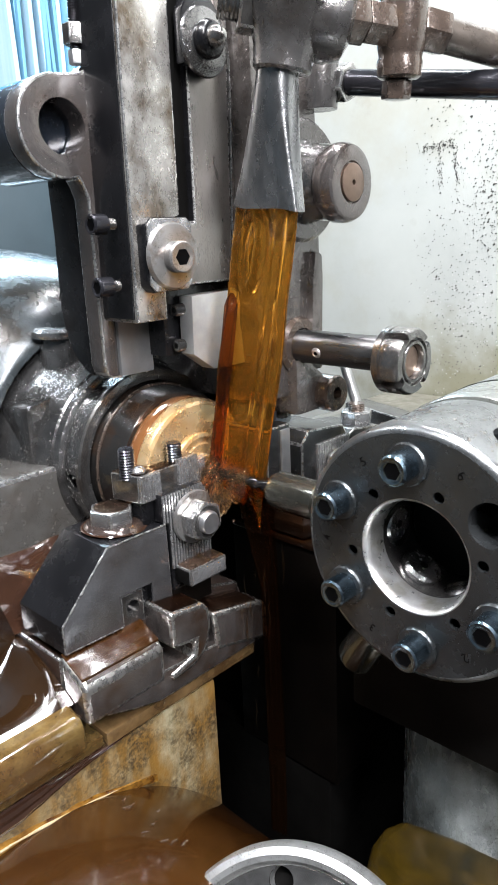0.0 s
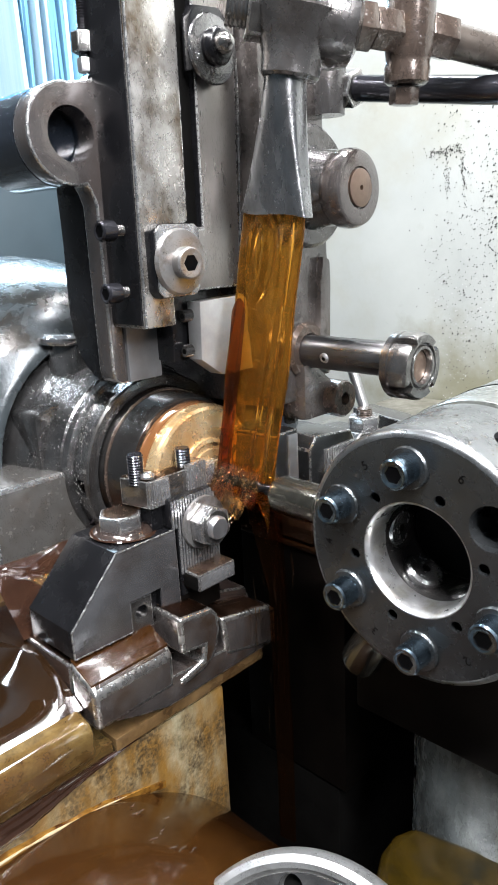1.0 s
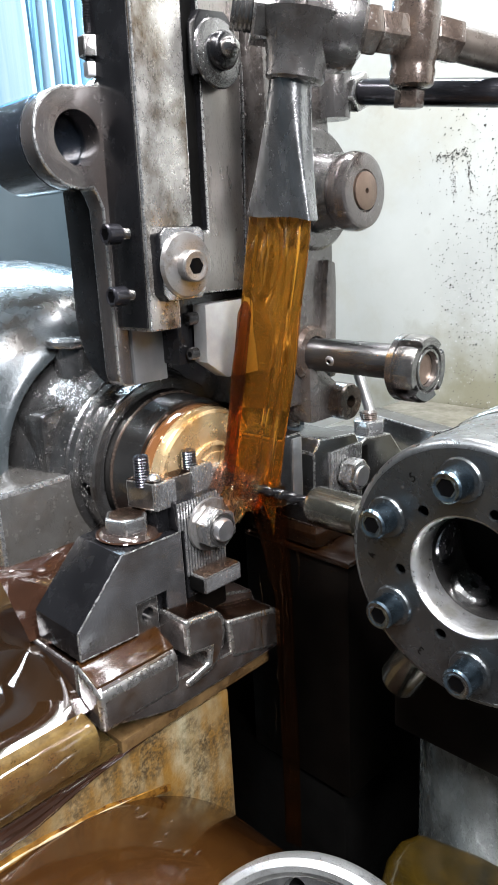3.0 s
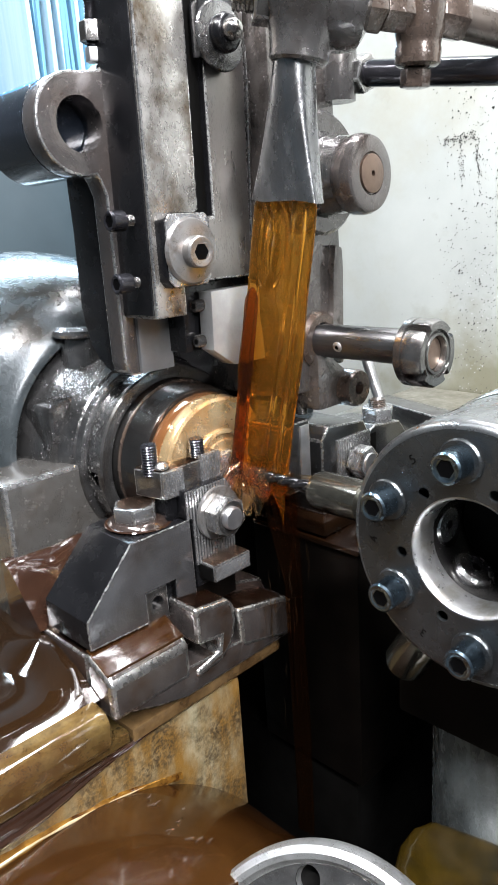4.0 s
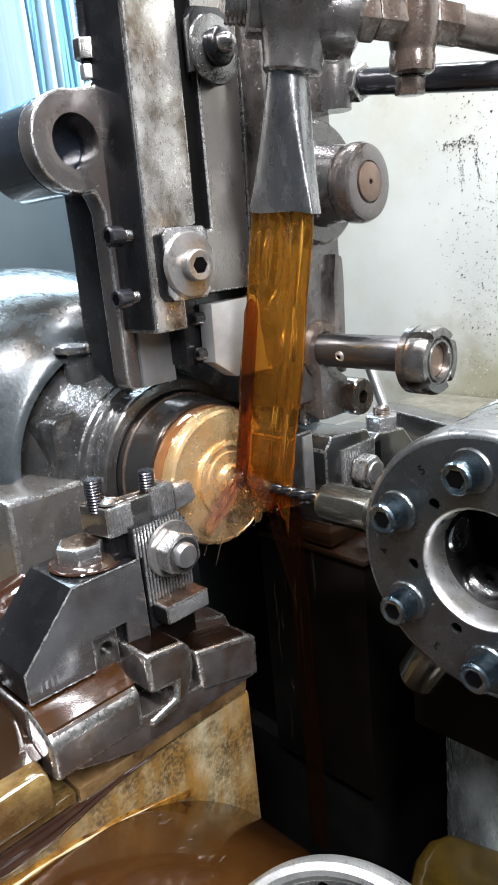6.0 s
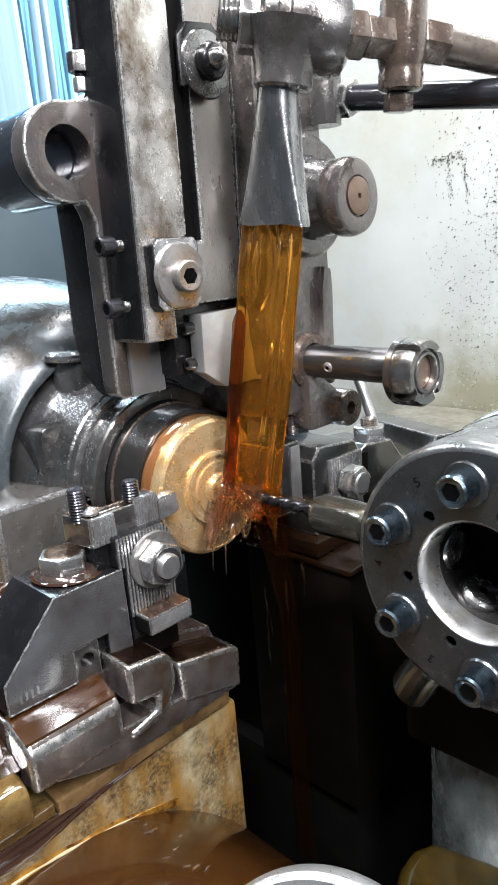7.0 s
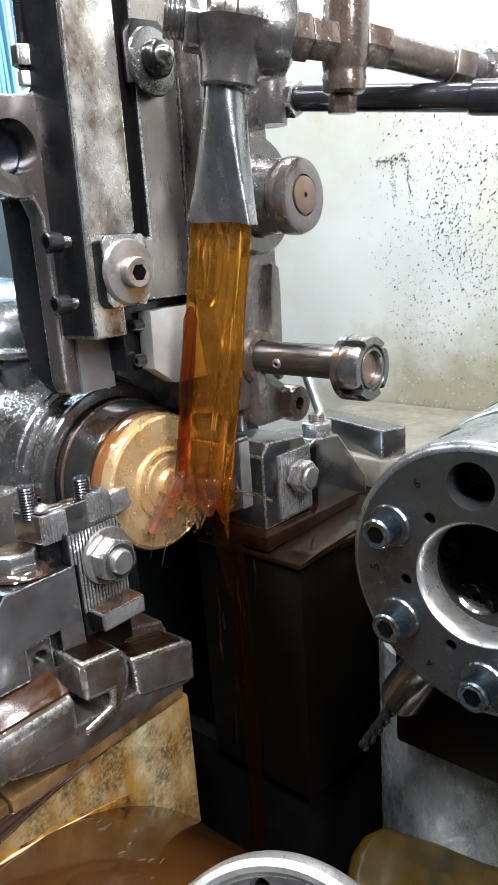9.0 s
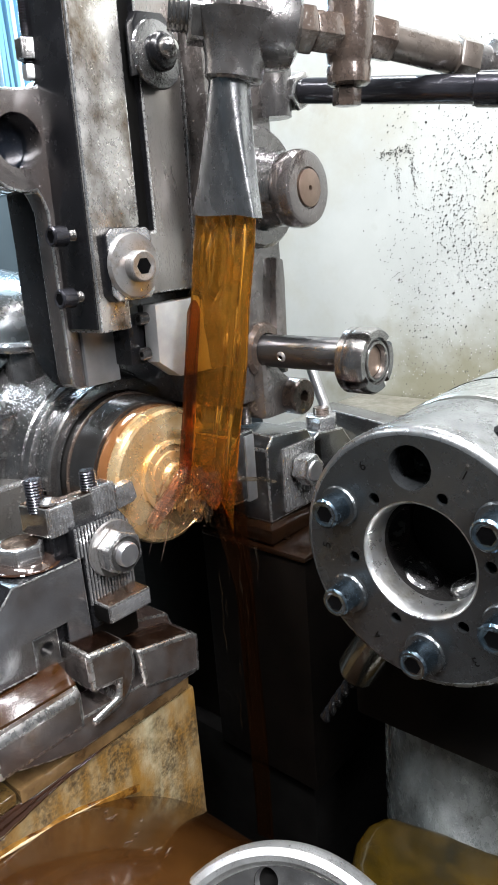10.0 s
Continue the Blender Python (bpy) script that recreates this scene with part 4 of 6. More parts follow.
part("rib", prism([(0.112, 0.07), (0.1285, 0.07), (0.131, 0.155), (0.130, 0.175), (0.120, 0.178), (0.116, 0.155)], "x", -0.222, -0.209, 0.003), CAST_GRIME, column, "worn cast rib")
part("foot", prism([(0.085, 0.032), (0.145, 0.032), (0.14, 0.055), (0.10, 0.085), (0.085, 0.085)], "x", -0.24, -0.205, 0.006), CAST_GRIME, column, "oily rounded foot")
part("bushing", lathe([(0.026, 0), (0.026, 0.004), (0.023, 0.008), (0.016, 0.008)], (-0.218, 0.1, 0.0955), (0, 0.1, 0.0955), 48), RUST_BROWN, column, "brown bushing round the rod")
pl = part("socket_plug", lathe([(0.0, 0), (0.0175, 0), (0.0175, 0.020), (0.016, 0.022), (0.0062, 0.022), (0.0058, 0.012), (0, 0.012)], (-0.214, 0.128, 0.0475), (0, 0.128, 0.0475), 40), RUST_BROWN, column, "drilled steel plug")
pin = thing("pivot_pin", (-0.2, 0.1, 0.23), "capped oily pivot pin with a bronze centre", "pin")
part("flange", drum(-0.221, -0.203, 0.050, 0.003, y=0.1, z=0.236), PIPE_GREY, pin)
part("barrel", lathe([(0.035, 0), (0.0315, 0.006), (0.0295, 0.03), (0, 0.03)], (-0.204, 0.1, 0.234), (-0.1, 0.1, 0.229), 56), CAST_DARK, pin)
part("cap", lathe([(0.0, 0), (0.0295, 0), (0.0308, 0.003), (0.0313, 0.009), (0.0308, 0.0135), (0.0290, 0.0170), (0.0260, 0.0185), (0.0165, 0.0185), (0.0155, 0.017), (0, 0.017)], (-0.1735, 0.1, 0.2315), (0, 0.1, 0.2315), 64), BRACKET_MAT, pin, "worn dark cap")
part("centre", lathe([(0, 0.0), (0.0148, 0), (0.0148, 0.0025), (0.014, 0.003), (0.0022, 0.003), (0.002, 0.0), (0, 0.0)], (-0.1565, 0.1, 0.2315), (0, 0.1, 0.2315), 40), BRONZE, pin, "brown bronze centre with a small hole")
srod = thing("stop_rod", (-0.2, 0.1, 0.094), "steel stop rod with a slotted clamping collar", "rod")
part("rod", lathe([(0, 0), (0.0155, 0), (0.0155, 0.012), (0.0148, 0.014), (0.0148, 0.135), (0.0135, 0.137), (0, 0.137)], (-0.262, 0.1, 0.0955), (0, 0.1, 0.0945), 48), ROD_STEEL, srod)
col = part("collar", lathe([(0.015, 0.011), (0.0255, 0.011), (0.0275, 0.013), (0.0275, 0.0185), (0.0262, 0.019), (0.0262, 0.0205), (0.0275, 0.021), (0.0275, 0.034), (0.0255, 0.037), (0.0195, 0.037), (0.0185, 0.034), (0.0175, 0.034), (0.0165, 0.037), (0.0145, 0.037), (0.013, 0.030), (0.0, 0.030), (0, 0.011)], (-0.131, 0.1, 0.0915), (0, 0.1, 0.0915), 64), STEEL_OILY, srod, "bright slotted collar")
cut(col, [box(-0.1125, -0.08, 0.0965, 0.1035, 0.0915 + 0.0205, 0.14, 0.0, turn=Matrix.Translation((0, 0.1, 0.0915)) @ Matrix.Rotation(radians(q), 4, "X") @ Matrix.Translation((0, -0.1, -0.0915))) for q in (35, 125, 215, 305)])
part("collar_centre", lathe([(0, 0), (0.0128, 0), (0.0128, 0.002), (0.006, 0.0035), (0, 0.0025)], (-0.1012, 0.1, 0.0915), (0, 0.1, 0.0915), 40), BRONZE, col, "brown turned centre")
socket_screw("grub_screw", (-0.183, 0.0865, 0.0935), (-0.183, 0.0838, 0.0925), 0.0046, 0.002, STEEL_BRIGHT, srod, "bright grub screw", depth=0.002)

# ---- coolant pipe ----
pipe = thing("coolant_pipe", (-0.16, 0.02, 0.21), "oil supply pipe of grey and rusty fittings with a flattened nozzle", "pipe")


def V(x, y, z):
    return Vector((x, y, z))


t0, t1 = V(-0.153, 0.011, 0.341), V(-0.122, 0.046, 0.333)
d = (t1 - t0).normalized()
part("tee", lathe([(0, -0.002), (0.027, -0.002), (0.0285, 0.002), (0.0285, 0.006), (0.0265, 0.008), (0.0275, 0.012), (0.0295, 0.018), (0.0295, 0.036), (0.027, 0.046), (0.019, 0.050), (0, 0.050)], t0, t1, 56), PIPE_GREY, pipe, "grey cast tee")
part("union_ring", lathe([(0.0, -0.012), (0.022, -0.012), (0.026, -0.010), (0.028, -0.002), (0.026, 0.003), (0, 0.003)], t0, t1, 56), STEEL_OILY, pipe, "ring of the union")
part("union_nut", hexagon(t0 - d * 0.026, t0 - d * 0.010, 0.036, 0.002), STEEL_OILY, pipe, "dark union nut")
part("union_stub", thread(t0 - d * 0.040, t0 - d * 0.024, 0.0135, 0.003, 0.001, 32), STEEL_OILY, pipe, "threaded stub")
part("neck", lathe([(0.0320, -0.004), (0.0285, 0.004), (0.0245, 0.012), (0.0218, 0.020), (0.0205, 0.028), (0.0203, 0.034), (0.0185, 0.036), (0.0, 0.036)], (-0.1455, 0.014, 0.336), (-0.1520, 0.010, 0.292), 48), PIPE_GREY, pipe, "flared neck above the nozzle")
h0 = V(-0.124, 0.046, 0.334)
h1 = V(-0.106, 0.092, 0.331)
e = (h1 - h0).normalized()
part("hex_adapter", hexagon(h0 - e * 0.004, h0 + e * 0.013, 0.030, 0.0016, spin=0.3), RUST_BROWN, pipe, "brown hexagon adapter")
part("hex_adapter", hexagon(h0 + e * 0.0145, h0 + e * 0.036, 0.026, 0.0016, spin=0.3), RUST_BROWN, pipe, "brown hexagon adapter")
valve = part("valve_body", lathe([(0, -0.006), (0.013, -0.005), (0.016, 0.0), (0.017, 0.01), (0.0175, 0.045), (0.016, 0.052), (0.0155, 0.055), (0.0165, 0.058), (0.0160, 0.067), (0.013, 0.069), (0, 0.069)], h1 + V(0.002, 0, 0.036), h1 + V(-0.004, 0, -0.05), 40), RUST_BROWN, pipe, "wet brown valve body")
part("drain_nut", hexagon(h1 + V(-0.004, 0, -0.033), h1 + V(-0.005, 0, -0.046), 0.019, 0.0015), RUST_BROWN, valve, "square-edged drain plug")
j0, j1 = V(-0.098, 0.115, 0.331), V(-0.046, 0.200, 0.311)
g = (j1 - j0).normalized()
part("hex_coupling", hexagon(j0 - g * 0.010, j0 + g * 0.012, 0.027, 0.002, spin=0.2), RUST_BROWN, pipe, "brown hexagon coupling")
part("tube", rod(j0, j1, 0.0120, 0.001, 40), PIPE_BROWN, pipe, "brownish steel tube")
part("end_nut", hexagon(j1 - g * 0.036, j1 - g * 0.018, 0.030, 0.002, spin=0.5), PIPE_BROWN, pipe, "hexagon end nut")
part("end_fitting", lathe([(0, 0), (0.014, 0), (0.014, 0.01), (0.019, 0.012), (0.0205, 0.02), (0.0185, 0.024), (0.016, 0.026), (0.0165, 0.05), (0.014, 0.06), (0.014, 0.3), (0, 0.3)], j1 - g * 0.018, j1, 48), PIPE_GREY, pipe, "grey end fitting")


def nozzle_mesh():
    b = bmesh.new()
    rings = []
    for k in range(13):
        f = k / 12
        z = 0.302 - f * 0.089
        w = f ** 1.5
        rx, ry = 0.0142 + w * 0.0172, 0.0152 - 0.0077 * f
        cx, cy = -0.1525 - 0.0130 * f, 0.009
        ee = 2 + 3.2 * f
        ring = []
        for i in range(40):
            q = 2 * math.pi * i / 40
            c, n = math.cos(q), math.sin(q)
            ring.append(b.verts.new((cx + rx * math.copysign(abs(c) ** (2 / ee), c), cy + ry * math.copysign(abs(n) ** (2 / ee), n), z - 0.004 * f ** 4 * c)))
        rings.append(ring)
    inner = [b.verts.new(v.co + Vector((0.002 if v.co.x < -0.1655 else -0.002, 0.0015 if v.co.y < 0.009 else -0.0015, 0))) for v in rings[-1]]
    deep = [b.verts.new(Vector((-0.1655, 0.009, 0)) + Vector(((v.co.x + 0.1655) * 0.8, (v.co.y - 0.009) * 0.9, v.co.z + 0.012))) for v in inner]
    for lo, hi in list(zip(rings, rings[1:])) + [(rings[-1], inner), (inner, deep)]:
        for i in range(40):
            b.faces.new((lo[i], lo[(i + 1) % 40], hi[(i + 1) % 40], hi[i]))
    return b


part("nozzle", nozzle_mesh(), NOZZLE_MAT, pipe, "flattened grey steel nozzle")
rp2 = thing("rear_pipe", (-0.2, 0.15, 0.3), "dark steel tube with a hexagon nut behind the oil pipe", "pipe")
k0, k1 = V(-0.205, 0.150, 0.317), V(0.10, 0.165, 0.268)
kd = (k1 - k0).normalized()
part("tube", rod(k0, k1, 0.0105, 0.001, 32), STEEL_BLACK, rp2)
part("tube_sleeve", rod(k0 + kd * 0.17, k1, 0.0128, 0.001, 32), STEEL_BLACK, rp2)
part("hex_nut", hexagon(k0 - kd * 0.012, k0 + kd * 0.012, 0.028, 0.002, spin=0.4), STEEL_OILY, rp2, "oily hexagon nut")
part("elbow", lathe([(0, 0), (0.016, 0), (0.017, 0.01), (0.015, 0.04), (0, 0.04)], V(-0.214, 0.135, 0.335), V(-0.214, 0.135, 0.27), 36), PIPE_GREY, rp2, "grey elbow")


# ---- oil ----
def strand(points, radii, segs=14, flat=1.0, bm=None):
    """A thread of liquid along a line of points, with a radius at each."""
    b = bmesh.new()
    rings = []
    for k, (p, r) in enumerate(zip(points, radii)):
        p = Vector(p)
        q = Vector(points[min(k + 1, len(points) - 1)]) - Vector(points[max(k - 1, 0)])
        m = q.to_track_quat("Z", "Y").to_matrix()
        rings.append([b.verts.new(p + m @ Vector((r * math.cos(2 * math.pi * i / segs), flat * r * math.sin(2 * math.pi * i / segs), 0))) for i in range(segs)])
    for lo, hi in zip(rings, rings[1:]):
        for i in range(segs):
            b.faces.new((lo[i], lo[(i + 1) % segs], hi[(i + 1) % segs], hi[i]))
    b.faces.new(rings[0])
    b.faces.new(rings[-1])
    return join(bm, b)


def ribbon(points, widths, thick, across, seed, wave=0.001, freq=3.0, n=14):
    """A thin crinkled sheet of liquid along a line of points; widths are half widths."""
    b = bmesh.new()
    rings = []
    side = Vector(across).normalized()
    way = (Vector(points[-1]) - Vector(points[0])).normalized()
    out = side.cross(way).normalized()
    for k, (p, w) in enumerate(zip(points, widths)):
        ring = []
        for i in range(2 * n):
            q = math.pi * i / n
            u, v = math.cos(q), math.sin(q)
            f = k / (len(points) - 1)
            swell = wave * (noise.noise((u * freq + seed, f * 2.2, seed * 1.7)) + 0.5 * noise.noise((u * freq * 2.3, f * 4 + seed, 3.1)))
            body = thick * (0.6 + 0.5 * noise.noise((u * freq * 1.4 - seed, f * 3.0, 9.2)) + 0.5 * abs(u) ** 4)
            ring.append(b.verts.new(Vector(p) + side * (u * w) + out * (swell + math.copysign(abs(v) ** 0.6, v) * body)))
        rings.append(ring)
    for lo, hi in zip(rings, rings[1:]):
        for i in range(2 * n):
            b.faces.new((lo[i], lo[(i + 1) % (2 * n)], hi[(i + 1) % (2 * n)], hi[i]))
    b.faces.new(rings[0])
    b.faces.new(rings[-1])
    return b


def stream_mesh():
    """A falling sheet that narrows: thick rolled rims, a long ridge, and one round standing wave below the nozzle."""
    b = bmesh.new()
    rings = []
    for k in range(111):
        f = 1.05 * k / 110
        z = 0.216 - f * 0.222
        past = max(0.0, f - 0.90)
        left = 0.0002 + 0.0118 * min(1.0, 1.8 * f) ** 0.9 - 0.03 * past
        half = (0.0292 - 0.0030 * f + left / 2) * (1.0 - 1.2 * past)
        cx, cy = -0.1668 - 0.0345 * min(1.0, f) ** 1.25 - 0.012 * max(0.0, f - 1) - left / 2, 0.009 - 0.006 * f
        thin = 1.0 - 0.9 * (past / 0.15) ** 0.8
        ring = []
        for i in range(96):
            q = 2 * math.pi * i / 96
            u, n = math.cos(q), math.sin(q)
            rho = math.hypot((u + 0.38) / 0.30, (f - 0.15) / 0.12)
            rho2 = math.hypot((u + 0.20) / 0.16, (f - 0.16) / 0.07)
            body = 0.0022 + 0.0036 * math.exp(-((abs(u) - 0.86) / 0.13) ** 2) + 0.0024 * math.exp(-((u - 0.44 - 0.05 * math.sin(5 * f)) / 0.12) ** 2)
            body += 0.0034 * math.exp(-((rho - 1) / 0.24) ** 2) + 0.0040 * math.exp(-rho2 ** 2)
            if n > 0:
                body += 0.0016 * past * noise.noise((u * 5.0, f * 9.0, 7.0)) / 0.2
                body += 0.0011 * math.sin(3.1 * u + 7 * f) * min(1, 3 * f) + 0.0012 * noise.noise((u * 2.0, f * 3.5, 4.0))
            rip = 0.0011 * math.sin(2.6 * u + 2.5 * f + 1.0) + 0.0006 * math.sin(11 * f + 2.2 * u) * f
            ring.append(b.verts.new((cx + half * u * (1 + 0.015 * math.sin(15 * f)), cy + thin * body * math.copysign(abs(n) ** 0.55, n) + rip, z + past * (0.18 * noise.noise((u * 3.4, 1.7, 2.2)) + 0.05 * noise.noise((u * 9, 3.1, 0.4)) - 0.07 * u))))
        rings.append(ring)
    for lo, hi in zip(rings, rings[1:]):
        for i in range(96):
            b.faces.new((lo[i], lo[(i + 1) % 96], hi[(i + 1) % 96], hi[i]))
    b.faces.new(rings[0])
    b.faces.new(rings[-1])
    return b


stream = thing("oil_stream", (-0.18, 0.0, 0.0), "amber cutting oil pouring from the nozzle", "oil stream")
part("sheet", stream_mesh(), OIL_AMBER, stream, smooth=80)
pts = [(-0.1900 + 0.018 * min(1.0, k / 11), 0.003, 0.002 - 0.36 * k / 40) for k in range(41)]
part("lower_sheet", ribbon(pts, [0.0185 - 0.0100 * min(1.0, k / 11) for k in range(41)], 0.0018, (1, 0.25, 0), 2.4, 0.004, 4.0, 28), OIL_VEIL, stream, "thin brown lower part of the stream", 80)
edge = thing("oil_edge", (-0.22, 0.0, 0.0), "thick red-brown edge of the oil stream", "oil stream")
pts = [(-0.1985 - 0.0290 * (k / 50) ** 1.1, 0.000 - 0.004 * k / 50, 0.152 - 0.158 * k / 50) for k in range(51)]
part("band", ribbon(pts, [0.0012 + 0.0042 * min(1.0, k / 3) ** 0.6 for k in range(51)], 0.0022, (0.75, 0.66, 0), 6.1, 0.0012, 1.2), OIL_RED, edge, "", 80)

# pale strand that paints the highlight where the oil meets the bed
structure("oil_highlight", strand(line_pts, line_r, 10), OIL_HIGHLIGHT, "thin pale strand painted as the highlight on the oil's rim", "oil film", 80)
# raised strands put the tray's glints into the shape of the oil
tray_glints = thing("oil_glints", (-0.15, -0.25, -0.21), "small raised ripples shaped as glints on the tray's oil", "oil ripple", "", "stuff")
for x, y, z, size, ang in tray_things:
    pts = [(x + size * (j / 7 - 0.5) * math.sin(ang) + 0.0006 * math.sin(j * 0.9 + x * 900), y + size * (j / 7 - 0.5) * math.cos(ang), z - 0.22 * size * (j / 7 - 0.5)) for j in range(8)]
    part("ripple", strand(pts, [0.0001 + 0.0004 * math.sin(math.pi * (j + 0.4) / 8) for j in range(8)], 8), OIL_CLEAR, tray_glints)
fall = thing("oil_fall", (-0.2, 0.0, -0.1), "thin brown oil falling from the work into the sump", "oil fall")
rng = random.Random(11)
for k in range(10):
    x0, y0 = -0.196 + 0.0036 * k, rng.uniform(-0.014, 0.014)
    z0 = rng.uniform(-0.20, -0.045)
    z1 = z0 - rng.uniform(0.012, 0.05)
    r0 = rng.uniform(0.0004, 0.0011)
    pts = [(x0 + 0.0008 * math.sin(j * 0.7 + k), y0, z0 + (z1 - z0) * j / 12) for j in range(13)]
    part("thread", strand(pts, [0.0001 + r0 * math.sin(math.pi * (j + 0.5) / 13) for j in range(13)], 8), OIL_DARK, fall)
splash = thing("oil_splash", (-0.2, 0.0, 0.0), "crumpled amber oil where the stream breaks on the work", "oil splash")
for k in range(7):
    x0, y0, tall = -0.230 + 0.0078 * k, rng.uniform(-0.010, 0.008), rng.uniform(0.018, 0.036)
    pts = [(x0 + 0.004 * math.sin(0.12 * j + k), y0, 0.010 - tall * j / 19) for j in range(20)]
    part("skirt", ribbon(pts, [0.0004 + 0.0066 * math.cos(0.5 * math.pi * max(0.0, j / 19 - 0.4) / 0.6) ** 0.5 for j in range(20)], 0.0014, (1, 0.4, 0), 1.7 * k + 0.3, 0.0030, 1.6, 14), OIL_SKIRT, splash, "crinkled skirt of oil", 80)
for k in range(7):
    c = V(-0.226 + 0.0075 * k, rng.uniform(-0.016, -0.004), rng.uniform(-0.004, 0.012))
    q = V(rng.uniform(-0.010, 0.012), rng.uniform(-0.010, 0.0), rng.uniform(-0.030, -0.012))
    part("fold", ribbon([c + q * (j / 11) + V(0, 0, -0.006 * (j / 11) ** 2) for j in range(12)], [0.0012 + rng.uniform(0.003, 0.006) * math.sin(math.pi * (j + 0.6) / 12.5) for j in range(12)], 0.0009, (0.7, 0.7, rng.uniform(-0.4, 0.4)), 3.3 * k, 0.005, 2.2, 9), OIL_SKIRT, splash, "small fold of oil", 80)
c = V(-0.186, 0.002, -0.004)
part("tongue", ribbon([c + V(0.030, 0.032, -0.010) * (j / 15) + V(0, 0, 0.003 * math.sin(math.pi * j / 15)) for j in range(16)], [0.0035 * (1 - j / 17) + 0.0008 for j in range(16)], 0.0008, (0.2, -0.3, 1), 8.2, 0.003, 2.0, 9), OIL_SKIRT, splash, "thin tongue of oil", 80)
for k in range(14):
    c = V(rng.uniform(-0.235, -0.165), rng.uniform(-0.025, 0.01), rng.uniform(-0.05, 0.016))
    r0 = rng.uniform(0.0005, 0.0014)
    part("drop", lathe([(0, -r0), (0.7 * r0, -0.7 * r0), (r0, 0), (0.7 * r0, 0.7 * r0), (0, 1.2 * r0)], c, c + V(0, 0, 1), 10), OIL_SPRAY, splash, "flying drop of oil", 80)
spray = thing("oil_spray", (-0.22, -0.03, 0.0), "clear crinkled veils of oil thrown from the cut", "oil spray")
for k in range(3):
    a0 = V(-0.226 + rng.uniform(-0.003, 0.004), 0.003 - 0.003 * k, 0.014 - 0.003 * k)
    a1 = V(-0.232 + rng.uniform(-0.004, 0.004), -0.038 + 0.003 * k, -0.036 - 0.004 * k)
    n = 24
    part("veil", ribbon([a0.lerp(a1, j / (n - 1)) + V(0.004 * math.sin(math.pi * j / (n - 1)), 0, 0.004 * math.sin(math.pi * j / (n - 1))) for j in range(n)], [0.0006 + (0.0040 + 0.0010 * (k % 2)) * math.sin(math.pi * (j + 1) / (n + 3)) ** 0.8 for j in range(n)], 0.0009, (0.4, 0.6, -0.5), 5.7 * k + 0.4, 0.0042, 1.8, 12), OIL_SPRAY, spray, "glassy veil of thin oil", 80)
for k in range(5):
    a0 = V(-0.230 + 0.012 * rng.random(), -0.006 + rng.uniform(-0.006, 0.008), 0.002 + rng.uniform(-0.012, 0.010))
    a1 = V(-0.236 + rng.uniform(-0.012, 0.010), -0.034 + rng.uniform(-0.014, 0.014), -0.060 + rng.uniform(-0.02, 0.02))
    n = 12
    part("thread", strand([a0.lerp(a1, j / (n - 1)) + V(0, 0, 0.010 * math.sin(math.pi * j / (n - 1))) for j in range(n)], [0.0002 + rng.uniform(0.0004, 0.0010) * math.sin(math.pi * (j + 0.5) / n) for j in range(n)], 8), OIL_SPRAY, spray)

# ---- rear slide ----
rear = thing("rear_cross_slide", (-0.25, 0.15, -0.2), "rear cross slide with a clamped tool post, wet with oil", "cross slide")
part("slide_body", box(-0.282, -0.152, 0.064, 0.32, -0.34, -0.089, 0.002), SHADE_BLACK, rear, "oily slide body, painted near black as shade")
part("top_plate", prism([(0.0615, -0.0885), (0.0615, -0.083), (0.10, -0.081), (0.24, -0.081), (0.24, -0.0885)], "x", -0.28, -0.150, 0.0015), OIL_BLACK, rear, "oil-brown top of the slide")
part("packing_plate", prism([(0.0635, -0.080), (0.218, -0.080), (0.222, -0.070), (0.0635, -0.066)], "x", -0.27, -0.188, 0.001), OIL_BLACK, rear, "packing plate covered with brown oil")
part("end_block", box(-0.262, -0.204, 0.034, 0.066, -0.034, 0.030, 0.0015), POST_STEEL, rear, "oily steel end block")
part("end_edge", box(-0.2062, -0.2022, 0.052, 0.064, -0.036, 0.026, 0.0008), STEEL_BRIGHT, rear, "bright ground edge")
part("tool_block", prism([(0.078, -0.066), (0.151, -0.066), (0.151, -0.004), (0.142, 0.012), (0.088, 0.018), (0.078, 0.006)], "x", -0.262, -0.2, 0.0018), POST_STEEL, rear, "oily steel tool block")
sb = part("serrated_plate", box(-0.202, -0.1975, 0.099, 0.149, -0.062, 0.002, 0.0005), STEEL_SATIN, rear)
for k in range(13):
    y0 = 0.1000 + k * 0.0037
    part("rib", box(-0.198, -0.1962, y0, y0 + 0.0021, -0.061, 0.001, 0.0), STEEL_SATIN, sb)
rb = part("clamp_bolt", hexagon((-0.195, 0.121, -0.022), (-0.178, 0.121, -0.022), 0.028, 0.002, spin=0.2), STEEL_SATIN, rear, "hexagon clamp bolt")
part("bolt_end", lathe([(0.010, 0), (0.0095, 0.002), (0, 0.003)], (-0.178, 0.121, -0.022), (0, 0.121, -0.022)), STEEL_BRIGHT, rb)
part("wedge_block", prism([(0.160, -0.080), (0.268, -0.106), (0.268, -0.068), (0.215, -0.006), (0.172, -0.001), (0.160, -0.006)], "x", -0.270, -0.208, 0.0018), POST_STEEL, rear, "oily steel wedge block")
# near-black strip laid on the face as the gap's shade
part("slot", box(-0.2085, -0.2070, 0.161, 0.172, -0.078, -0.008, 0.0003), DARK_AND_SHADE, rear, "dark sheet painted for the shade in the gap")
